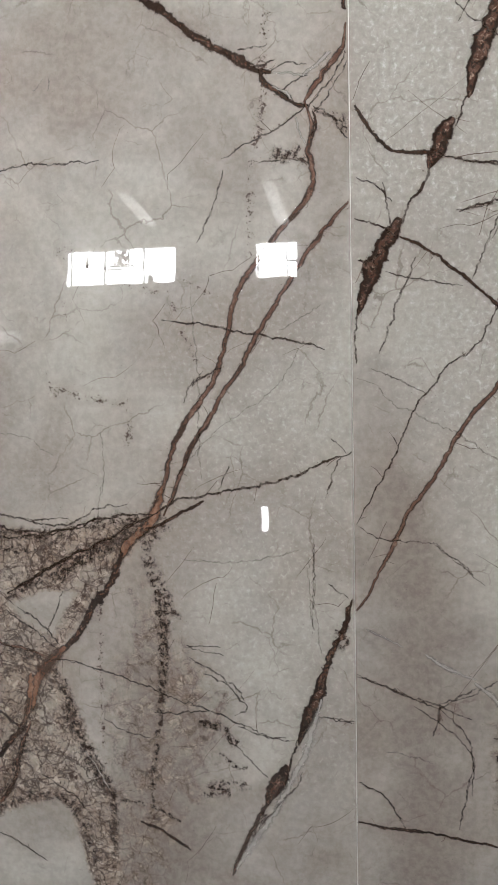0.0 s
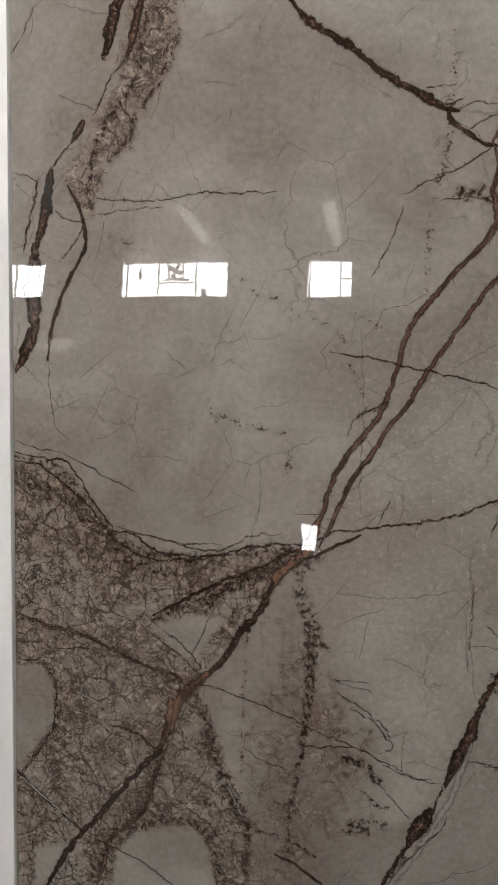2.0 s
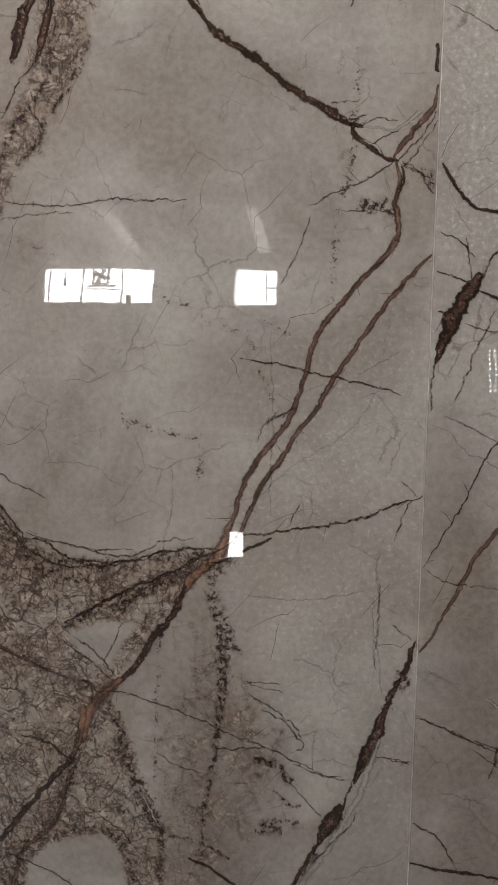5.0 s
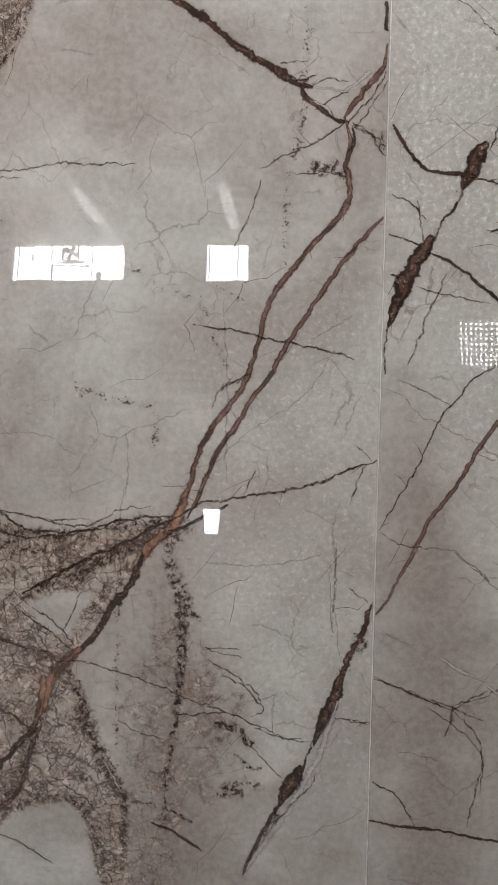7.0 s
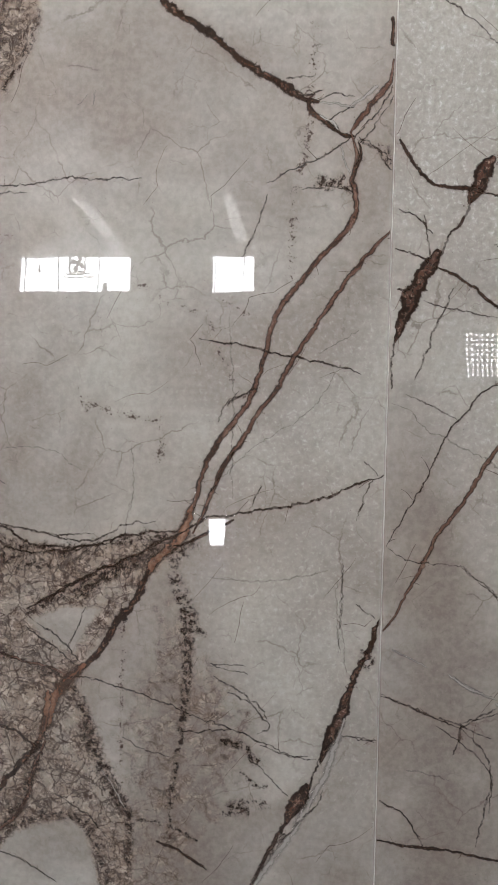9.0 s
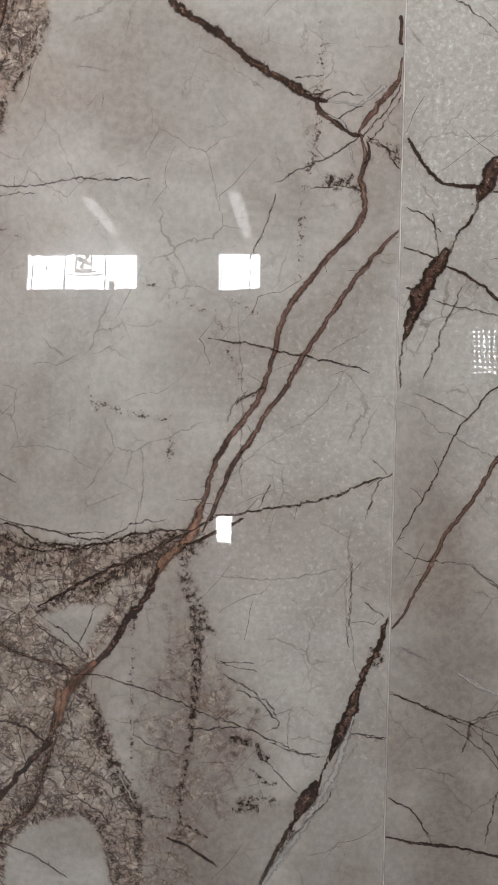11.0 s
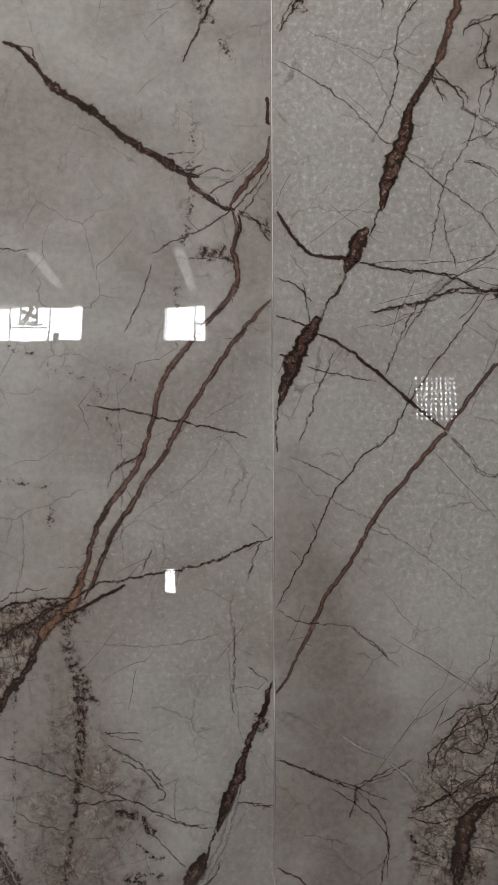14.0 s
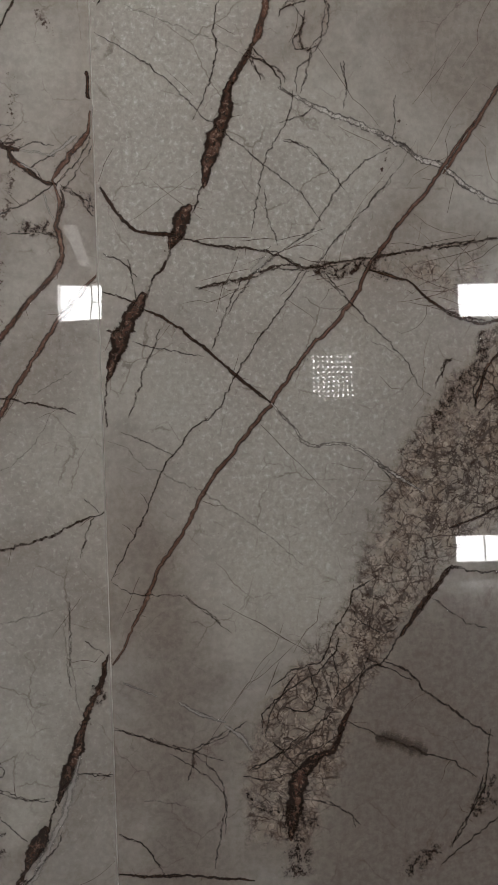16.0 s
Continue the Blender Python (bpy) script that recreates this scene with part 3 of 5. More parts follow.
# glowing strips stand in for the daylight between the louvres
for k in range(4):
    part("blade", boxed(0.01, 0.84, 0.013, 0.03, 0.01 + k * 0.075, 0.045 + k * 0.075), STRIP_GLOW, louvre)


# ---- the slabs ----
SLAB_Z0, SLAB_Z1, THICK = 0.065, 2.465, 0.012
STEP = 0.008


def inside(px, pz, poly):
    """Signed distance to a closed outline, positive inside, for arrays of points."""
    best = np.full(px.shape, 9.0)
    odd = np.zeros(px.shape, bool)
    for (ax, az), (bx, bz) in zip(poly, poly[1:] + poly[:1]):
        dx, dz = bx - ax, bz - az
        k = np.clip(((px - ax) * dx + (pz - az) * dz) / (dx * dx + dz * dz), 0, 1)
        best = np.minimum(best, np.hypot(px - ax - k * dx, pz - az - k * dz))
        if dz:
            odd ^= ((az > pz) != (bz > pz)) & (px < dx * (pz - az) / dz + ax)
    return np.where(odd, best, -best)


def zone(px, pz, poly, soft, amount=1.0):
    return amount * np.clip(0.5 + inside(px, pz, poly) / soft, 0, 1)


def slab(label, x0, x1, zones):
    """A thin porcelain slab in the plane y = 0, facing -y, with chamfered edges and its zones of pattern."""
    c = 0.0005
    nx, nz = round((x1 - x0 - 2 * c) / STEP), round((SLAB_Z1 - SLAB_Z0 - 2 * c) / STEP)
    xs, zs = np.linspace(x0 + c, x1 - c, nx + 1), np.linspace(SLAB_Z0 + c, SLAB_Z1 - c, nz + 1)
    gx, gz = np.meshgrid(xs, zs)
    px, pz = gx.ravel(), gz.ravel()
    verts = [(a, 0.0, b) for a, b in zip(px, pz)]
    row = nx + 1
    faces = [(k * row + i, k * row + i + 1, (k + 1) * row + i + 1, (k + 1) * row + i) for k in range(nz) for i in range(nx)]
    front = len(faces)
    rings = []
    for inset, y in ((c, 0.0), (0, c), (0, THICK)):
        rings.append([len(verts) + i for i in range(4)])
        verts += [(x0 + inset, y, SLAB_Z0 + inset), (x1 - inset, y, SLAB_Z0 + inset), (x1 - inset, y, SLAB_Z1 - inset), (x0 + inset, y, SLAB_Z1 - inset)]
    for a, b in zip(rings, rings[1:]):
        faces += [(a[i], b[i], b[(i + 1) % 4], a[(i + 1) % 4]) for i in range(4)]
    faces.append(tuple(rings[-1][::-1]))
    me = bpy.data.meshes.new("stone_slab")
    me.from_pydata(verts, [], faces)
    me.materials.append(FACE)
    me.materials.append(BODY)
    me.polygons.foreach_set("material_index", [0] * front + [1] * (len(faces) - front))
    for name in ("web", "pale", "umber", "smear"):
        total = np.zeros(px.shape)
        for kind, poly, soft, amount in zones:
            if kind == name:
                total = np.maximum(total, zone(px, pz, poly, soft, amount))
            elif kind == "plain" and name == "web":
                total *= 1 - zone(px, pz, poly, soft, amount)
        data = me.attributes.new(name, "FLOAT", "POINT")
        data.data.foreach_set("value", np.concatenate([total, np.zeros(12)]).astype(np.float32))
    ob = tagged(new("stone_slab", me), label, "slab", group="display slabs")
    ob.matrix_world = LEAN
    return ob


slab_a = slab("polished grey-beige stone-look slab with brown veins and a brecciated brown corner", -1.2, -0.0005, [
    ("web", [(-1.21, 1.245), (-1.06, 1.225), (-0.94, 1.07), (-0.74, 1.03), (-0.46, 1.07), (-0.545, 0.96), (-0.65, 0.83), (-0.725, 0.71), (-0.645, 0.535), (-0.58, 0.36), (-0.58, 0.0), (-1.22, 0.0)], 0.05, 1.0),
    ("web", [(-0.5, 0.97), (-0.41, 0.91), (-0.38, 0.8), (-0.25, 0.67), (-0.245, 0.59), (-0.29, 0.486), (-0.37, 0.36), (-0.5, 0.0), (-0.6, 0.0), (-0.65, 0.6), (-0.54, 0.9)], 0.16, 0.46),
    ("web", [(-0.87, 2.47), (-0.72, 2.47), (-0.77, 2.28), (-0.78, 2.195), (-0.86, 2.076), (-0.89, 1.99), (-0.955, 1.94), (-0.983, 1.84), (-1.012, 1.83), (-1.06, 1.886), (-1.076, 1.958), (-1.012, 2.007), (-0.94, 2.13)], 0.06, 0.8),
    ("plain", [(-1.213, 0.72), (-1.127, 0.728), (-1.096, 0.684), (-1.097, 0.566), (-1.216, 0.433)], 0.02, 1.0),
    ("plain", [(-0.835, 0.854), (-0.736, 0.898), (-0.652, 0.892), (-0.72, 0.774), (-0.792, 0.802)], 0.03, 0.8),
    ("plain", [(-0.883, 0.315), (-0.743, 0.37), (-0.692, 0.334), (-0.64, 0.1), (-0.95, 0.1), (-0.928, 0.26)], 0.03, 0.9),
    ("plain", [(-1.154, 0.239), (-1.012, 0.277), (-1.075, 0.19), (-1.155, 0.099)], 0.03, 0.8),
    ("pale", [(-0.39, 1.113), (-0.037, 1.198), (0.01, 1.2), (0.01, 0.5), (-0.13, 0.5), (-0.25, 0.67), (-0.38, 0.84), (-0.42, 0.986)], 0.3, 0.5),
    ("pale", [(-0.36, 1.5), (0.01, 1.62), (0.01, 1.1), (-0.4, 1.1)], 0.3, 0.6),
    ("pale", [(-1.2, 1.66), (-0.75, 1.7), (-0.55, 1.5), (-0.5, 1.15), (-0.9, 1.12), (-1.2, 1.3)], 0.3, 0.1),
    ("smear", [(-0.93, 2.1), (-0.62, 2.1), (-0.62, 1.72), (-0.88, 1.72)], 0.16, 1.0),
    ("umber", [(-0.4, 2.48), (0.01, 2.48), (0.01, 2.05), (-0.2, 2.0), (-0.4, 2.2)], 0.3, 0.3),
    ("umber", [(-0.86, 2.13), (-0.43, 2.16), (-0.3, 1.95), (-0.33, 1.9), (-0.8, 1.9)], 0.2, 0.4),
    ("umber", [(-0.98, 1.62), (-0.5, 1.6), (-0.52, 1.3), (-0.7, 1.18), (-0.86, 1.22)], 0.25, 0.12),
    ("umber", [(-0.5, 0.97), (-0.38, 0.8), (-0.24, 0.6), (-0.3, 0.45), (-0.36, 0.06), (-0.62, 0.06), (-0.62, 0.6)], 0.25, 0.85),
    ("pale", [(-0.4, 2.47), (0.01, 2.47), (0.01, 1.7), (-0.198, 1.914), (-0.18, 2.03), (-0.37, 2.17)], 0.2, 0.1),
])
slab_b = slab("polished grey stone-look slab with a rust diagonal vein and crackled band", 0.0005, 1.2, [
    ("web", [(1.2, 2.0), (0.9, 1.72), (0.893, 1.56), (0.811, 1.513), (0.756, 1.445), (0.69, 1.352), (0.623, 1.205), (0.558, 1.005), (0.492, 0.912), (0.373, 0.782), (0.308, 0.61), (0.31, 0.42), (0.458, 0.412), (0.538, 0.572), (0.563, 0.72), (0.643, 0.853), (0.724, 0.974), (0.806, 1.081), (0.903, 1.147), (1.2, 1.4)], 0.11, 0.85),
    ("web", [(0.44, 1.781), (0.627, 1.797), (0.9, 1.828), (0.9, 1.654), (0.765, 1.686), (0.682, 1.743), (0.546, 1.757)], 0.06, 0.5),
    ("web", [(0.43, 2.48), (0.62, 2.48), (0.67, 2.3), (0.52, 2.21), (0.42, 2.26)], 0.15, 0.3),
    ("umber", [(0.0, 1.5), (0.1, 1.4), (0.22, 1.1), (0.3, 0.8), (0.28, 0.05), (0.0, 0.05)], 0.25, 0.75),
    ("umber", [(0.55, 0.75), (0.75, 1.0), (1.2, 1.3), (1.2, 0.05), (0.3, 0.05), (0.5, 0.4)], 0.2, 1.0),
    ("umber", [(0.45, 2.48), (1.2, 2.48), (1.2, 1.9), (0.75, 2.05), (0.5, 2.2)], 0.25, 0.4),
    ("pale", [(0.05, 1.62), (0.3, 1.66), (0.75, 1.75), (0.86, 1.6), (0.66, 1.25), (0.5, 0.95), (0.3, 1.05)], 0.3, 1.0),
    ("pale", [(-0.01, 2.48), (0.413, 2.48), (0.34, 2.247), (0.523, 2.108), (0.64, 2.03), (0.6, 1.785), (0.47, 1.589), (0.276, 1.589), (-0.013, 1.769)], 0.16, 1.0),
])

count = [0]


def smooth(points, step=0.003):
    """A smooth line through a few points."""
    p = [Vector(q) for q in points]
    p = [p[0] * 2 - p[1]] + p + [p[-1] * 2 - p[-2]]
    line = []
    for a, b, c, d in zip(p, p[1:], p[2:], p[3:]):
        n = max(2, int((c - b).length / step))
        for i in range(n):
            t = i / n
            line.append(0.5 * (2 * b + (c - a) * t + (2 * a - 5 * b + 4 * c - d) * t * t + (3 * b - a - 3 * c + d) * t ** 3))
    line.append(p[-2])
    return line


def jagged(line, seed, amount):
    """Breaks a line up into the uneven course of a crack."""
    out = []
    for i, q in enumerate(line):
        u = i / (len(line) - 1)
        hold = min(1, 8 * min(u, 1 - u) + 0.2)
        dx = noise.fractal((q.x * 38, q.y * 38, seed), 0.55, 2.1, 5)
        dz = noise.fractal((q.x * 38, q.y * 38, seed + 50), 0.55, 2.1, 5)
        out.append(q + Vector((dx, dz)) * amount * hold)
    return out


STRANDS = {slab_a: [], slab_b: []}
SPRAYS = {slab_a: [], slab_b: []}


def strand(owner, line, half, tone, taper=True):
    """Notes one thin crack, to be laid with the slab's other cracks."""
    if len(line) > 1:
        STRANDS[owner].append((line, half, tone, taper))


def wander(rng, x, z, heading, length, wild=0.1, kink=0.1):
    """The course of a crack: short straight runs with sudden kinks, about one heading."""
    line, turn, step = [Vector((x, z))], heading, 0.004
    for _ in range(max(2, int(length / step))):
        turn += rng.gauss(0, wild) + (heading - turn) * 0.08
        if rng.random() < kink:
            turn += rng.gauss(0, 0.6)
        line.append(line[-1] + Vector((math.cos(turn), math.sin(turn))) * step)
    return line


def crack_field(owner, poly, number, lengths, halves, tones, heading, seed=1, clump=6.0, wild=0.3):
    """Scattered hairline cracks inside an outline, in clumps, about one heading."""
    rng = random.Random(seed)
    xs, zs = [p[0] for p in poly], [p[1] for p in poly]
    made = tries = 0
    while made < number and tries < number * 40:
        tries += 1
        x, z = rng.uniform(min(xs), max(xs)), rng.uniform(max(min(zs), 0.1), max(zs))
        spot = np.array([x]), np.array([z])
        if inside(*spot, poly)[0] < 0:
            continue
        if noise.fractal((x * clump, z * clump, seed), 0.7, 2.0, 3) < rng.uniform(-0.45, 0.35):
            continue
        way = radians(heading) + rng.gauss(0, 0.22) + rng.choice((0, math.pi))
        strand(owner, wander(rng, x, z, way, rng.uniform(*lengths), wild, 0.04), rng.uniform(*halves), rng.uniform(*tones))
        made += 1


def lay_strands(owner):
    """All thin cracks of a slab as one sheet of ribbons in its glaze."""
    lo, hi = (-1.1985, -0.0022) if owner is slab_a else (0.0022, 1.1985)
    verts, faces, tones = [], [], []
    for k, (line, half, tone, taper) in enumerate(STRANDS[owner]):
        y = -0.00008 - (k % 60) * 2.5e-6
        if not all(lo < q.x < hi and SLAB_Z0 + 0.003 < q.y < SLAB_Z1 - 0.003 for q in line):
            line = [q for q in line if lo < q.x < hi and SLAB_Z0 + 0.003 < q.y < SLAB_Z1 - 0.003]
            if len(line) < 2 or any((b - a).length > 0.02 for a, b in zip(line, line[1:])):
                continue
        base = len(verts)
        for i, q in enumerate(line):
            way = (line[min(i + 1, len(line) - 1)] - line[max(i - 1, 0)]).normalized()
            u = i / (len(line) - 1)
            r = half * (0.75 + 0.9 * abs(noise.noise((q.x * 90, q.y * 90, k * 1.7)))) * ((0.25 + 0.75 * math.sin(math.pi * (0.12 + 0.88 * u)) ** 0.8) if taper else 1)
            for e in (-1, 1):
                verts.append((min(max(q.x + way.y * e * r, lo), hi), y, q.y - way.x * e * r))
                tones.append(tone)
            if i < len(line) - 1:
                faces.append((base + 2 * i, base + 2 * i + 1, base + 2 * i + 3, base + 2 * i + 2))
    me = bpy.data.meshes.new("fine_cracks")
    me.from_pydata(verts, [], faces)
    me.attributes.new("tone", "FLOAT", "POINT").data.foreach_set("value", np.array(tones, np.float32))
    me.materials.append(CRACK)
    ob = new("fine_cracks", me)
    ob.parent = owner
    return tagged(ob, "fine dark branching cracks in the glaze", kind="stuff")


def lay_sprays(owner):
    """How thickly mineral specks are strewn, by the distance to the veins."""
    me = owner.data
    at = np.zeros(len(me.vertices) * 3, np.float32)
    me.vertices.foreach_get("co", at)
    px, pz = at[0::3], at[2::3]
    total = np.zeros(px.shape, np.float32)
    for points, amount, reach in SPRAYS[owner]:
        for (ax, az), (bx, bz) in zip(points, points[1:]):
            far = reach * 4
            near = np.nonzero((px > min(ax, bx) - far) & (px < max(ax, bx) + far) & (pz > min(az, bz) - far) & (pz < max(az, bz) + far))[0]
            qx, qz, dx, dz = px[near], pz[near], bx - ax, bz - az
            k = np.clip(((qx - ax) * dx + (qz - az) * dz) / (dx * dx + dz * dz), 0, 1)
            total[near] = np.maximum(total[near], amount * np.exp(-np.hypot(qx - ax - k * dx, qz - az - k * dz) / reach))
    me.attributes.new("spray", "FLOAT", "POINT").data.foreach_set("value", total)


def vein(owner, kind, width, *points):
    """One vein of the slab: a band of mineral along a smooth line through a few points (x, z), roughened, with side twigs."""
    count[0] += 1
    seed = count[0] * 7.31
    lens = kind == "lens"
    if kind == "dark" and width < 0.0085:
        kind = "thin"
    half = width * {"lens": 0.9, "hair": 0.74, "faint": 0.7, "dark": 0.76, "thin": 0.62, "web": 1.5, "brown": 0.78, "rust": 1.12, "chain": 0.8}.get(kind, 1.0)
    y = -0.00025 - count[0] * 3e-6
    lo, hi = (-1.1985, -0.0022) if owner is slab_a else (0.0022, 1.1985)
    bands = [(jagged(smooth(points), seed, (0.0048 if kind in ("thin", "hair", "faint") else 0.003) + 0.05 * width), half, False)]
    rng = random.Random(count[0])
    main = bands[0][0]
    run = len(main) * 0.003
    amount, reach = {"dots": (0.92, width * 0.9 + 0.003), "web": (0.7, width * 1.0 + 0.002), "lens": (0.75, 0.007 + width * 0.3), "hair": (0.3, 0.005), "faint": (0.15, 0.004), "pale": (0.0, 0.01), "chain": (0.4, 0.006), "smudge": (0.5, 0.02)}.get(kind, (0.66, 0.006 + width * 0.55))
    if amount:
        SPRAYS[owner].append((points, amount, reach))
    if kind == "dots":
        return None
    if kind in ("dark", "thin", "brown", "rust", "lens") and width > 0.0045:
        for k in range(int(run / 0.11)):
            at = main[rng.randrange(len(main) - 1)]
            strand(owner, wander(rng, at.x, at.y, rng.uniform(0, 6.28), rng.choice((0.012, 0.02, 0.035, 0.06)) * rng.uniform(0.6, 1.3), 0.08), rng.uniform(0.0004, 0.0007), rng.uniform(0.3, 0.9))
    verts, uvs, faces, length = [], [], [], 0.0
    for line, wide, twig in bands:
        base = len(verts)
        for i, q in enumerate(line):
            n = 2 + int(wide / 0.0015)
            way = (line[min(i + n, len(line) - 1)] - line[max(i - n, 0)]).normalized()
            side = Vector((way.y, -way.x))
            u = i / (len(line) - 1)
            swell = 1 + (0.3 if lens else 0.34 if kind in ("brown", "rust") else 0.5) * noise.fractal((q.x * 30, seed, q.y * 30), 0.8, 2.0, 3)
            if twig:
                taper = 1 - 0.7 * u
            else:
                taper = math.sin(math.pi * min(1, 0.05 + 0.95 * u)) ** 0.7 if lens else min(1, 0.4 + 5 * min(u, 1 - u))
            r = wide * max(0.35, swell) * taper
            for e in (-1, 1):
                v = q + side * e * r
                verts.append((min(max(v.x, lo), hi), y, min(max(v.y, SLAB_Z0 + 0.002), SLAB_Z1 - 0.002)))
                uvs.append(((e + 1) / 2, length))
            if i < len(line) - 1:
                length += (line[i + 1] - q).length
                faces.append((base + 2 * i, base + 2 * i + 1, base + 2 * i + 3, base + 2 * i + 2))
    me = bpy.data.meshes.new("vein")
    me.from_pydata(verts, [], faces)
    layer = me.uv_layers.new(name="UVMap")
    for f in me.polygons:
        for k in f.loop_indices:
            layer.data[k].uv = uvs[me.loops[k].vertex_index]
    me.materials.append(VEINS[kind])
    ob = new("vein", me)
    ob.parent = owner
    return ob


vein(slab_a, "dark", 0.021, (-0.539, 2.295), (-0.492, 2.241), (-0.423, 2.195), (-0.361, 2.146), (-0.299, 2.102), (-0.251, 2.074), (-0.203, 2.042), (-0.162, 2.031))
vein(slab_a, "dark", 0.016, (-0.186, 2.041), (-0.179, 2.012), (-0.143, 1.987), (-0.113, 1.966), (-0.084, 1.958))
vein(slab_a, "pale", 0.005, (-0.161, 2.003), (-0.137, 1.993), (-0.119, 1.971))
vein(slab_a, "hair", 0.004, (-0.234, 2.083), (-0.199, 2.086), (-0.172, 2.086))
vein(slab_a, "pale", 0.004, (-0.162, 2.030), (-0.127, 2.028), (-0.085, 2.021))
vein(slab_a, "hair", 0.004, (-0.166, 2.034), (-0.134, 2.048), (-0.086, 2.041))
vein(slab_a, "dark", 0.005, (-0.140, 1.995), (-0.115, 2.009), (-0.085, 2.019))
vein(slab_a, "dark", 0.005, (-0.089, 1.958), (-0.118, 1.940), (-0.163, 1.913), (-0.197, 1.900), (-0.238, 1.880), (-0.273, 1.863))
vein(slab_a, "dots", 0.014, (-0.172, 2.189), (-0.177, 2.132), (-0.178, 2.087), (-0.182, 2.029), (-0.181, 1.972), (-0.192, 1.914), (-0.210, 1.855), (-0.212, 1.796), (-0.217, 1.737), (-0.223, 1.658))
vein(slab_a, "brown", 0.016, (-0.094, 1.966), (-0.071, 2.000), (-0.047, 2.031), (-0.018, 2.061), (-0.003, 2.097), (-0.003, 2.117))
vein(slab_a, "brown", 0.016, (-0.094, 1.969), (-0.078, 1.918), (-0.086, 1.865), (-0.078, 1.805), (-0.102, 1.757), (-0.162, 1.691), (-0.223, 1.618), (-0.250, 1.574), (-0.266, 1.518), (-0.285, 1.449), (-0.303, 1.398), (-0.335, 1.346), (-0.380, 1.287), (-0.413, 1.221), (-0.432, 1.149), (-0.465, 1.081))
vein(slab_a, "brown", 0.014, (-0.003, 1.758), (-0.040, 1.720), (-0.088, 1.660), (-0.136, 1.593), (-0.172, 1.537), (-0.203, 1.493), (-0.246, 1.411), (-0.284, 1.360), (-0.328, 1.288), (-0.360, 1.242), (-0.386, 1.189), (-0.406, 1.136), (-0.436, 1.076))
vein(slab_a, "rust", 0.023, (-0.435, 1.145), (-0.461, 1.068), (-0.519, 1.015), (-0.545, 0.975))
vein(slab_a, "dark", 0.022, (-0.538, 0.989), (-0.577, 0.905), (-0.624, 0.846), (-0.657, 0.787), (-0.706, 0.740))
vein(slab_a, "rust", 0.025, (-0.692, 0.753), (-0.748, 0.700), (-0.776, 0.647), (-0.794, 0.587))
vein(slab_a, "dark", 0.020, (-0.790, 0.602), (-0.818, 0.541), (-0.877, 0.475), (-0.929, 0.409), (-0.967, 0.359), (-1.020, 0.298), (-1.067, 0.229), (-1.123, 0.128))
vein(slab_a, "brown", 0.013, (-0.794, 0.559), (-0.825, 0.482), (-0.844, 0.406), (-0.876, 0.357), (-0.936, 0.303), (-0.959, 0.224), (-0.982, 0.156))
vein(slab_a, "dark", 0.008, (-0.465, 1.075), (-0.399, 1.116), (-0.347, 1.122), (-0.275, 1.136), (-0.198, 1.152), (-0.128, 1.170), (-0.078, 1.194), (-0.028, 1.213), (-0.003, 1.224))
vein(slab_a, "dark", 0.010, (-0.480, 1.047), (-0.441, 1.057), (-0.390, 1.086), (-0.339, 1.112))
vein(slab_a, "hair", 0.004, (-0.305, 1.137), (-0.288, 1.171), (-0.279, 1.193))
vein(slab_a, "hair", 0.004, (-0.048, 1.255), (-0.016, 1.221))
vein(slab_a, "hair", 0.005, (-0.024, 1.213), (-0.046, 1.172), (-0.061, 1.117))
vein(slab_a, "dark", 0.008, (-1.199, 1.266), (-1.124, 1.253), (-1.057, 1.245), (-0.997, 1.165), (-0.939, 1.091), (-0.888, 1.081), (-0.851, 1.055), (-0.808, 1.038), (-0.731, 1.036), (-0.655, 1.048), (-0.601, 1.066), (-0.520, 1.078), (-0.461, 1.080))
vein(slab_a, "dark", 0.008, (-1.199, 1.246), (-1.117, 1.229), (-1.042, 1.176), (-0.990, 1.130), (-0.924, 1.057), (-0.837, 1.022), (-0.752, 1.025), (-0.655, 1.046))
vein(slab_a, "hair", 0.005, (-0.888, 1.081), (-0.795, 1.069), (-0.738, 1.056), (-0.682, 1.053), (-0.628, 1.074), (-0.594, 1.093), (-0.521, 1.103))
vein(slab_a, "hair", 0.004, (-1.199, 1.298), (-1.147, 1.280), (-1.086, 1.272), (-1.020, 1.247), (-0.953, 1.215), (-0.881, 1.182))
vein(slab_a, "dark", 0.010, (-0.461, 1.078), (-0.520, 1.051), (-0.586, 1.013), (-0.654, 0.983), (-0.737, 0.939), (-0.836, 0.882))
vein(slab_a, "lens", 0.034, (-0.925, 2.325), (-0.935, 2.292), (-0.949, 2.249), (-0.967, 2.184))
vein(slab_a, "lens", 0.026, (-0.874, 2.321), (-0.887, 2.263), (-0.908, 2.184))
vein(slab_a, "dark", 0.006, (-0.908, 2.190), (-0.949, 2.143), (-0.970, 2.094), (-0.991, 2.063))
vein(slab_a, "web", 0.012, (-0.858, 2.286), (-0.873, 2.188), (-0.900, 2.115), (-0.942, 2.067), (-0.984, 1.993), (-0.998, 1.903), (-0.990, 1.831))
vein(slab_a, "web", 0.013, (-0.780, 2.243), (-0.806, 2.172), (-0.846, 2.112), (-0.886, 2.052), (-0.907, 2.002), (-0.955, 1.953))
vein(slab_a, "lens", 0.020, (-1.013, 2.054), (-1.026, 2.033), (-1.047, 2.002))
vein(slab_a, "dark", 0.006, (-1.043, 2.008), (-1.091, 1.951), (-1.113, 1.913))
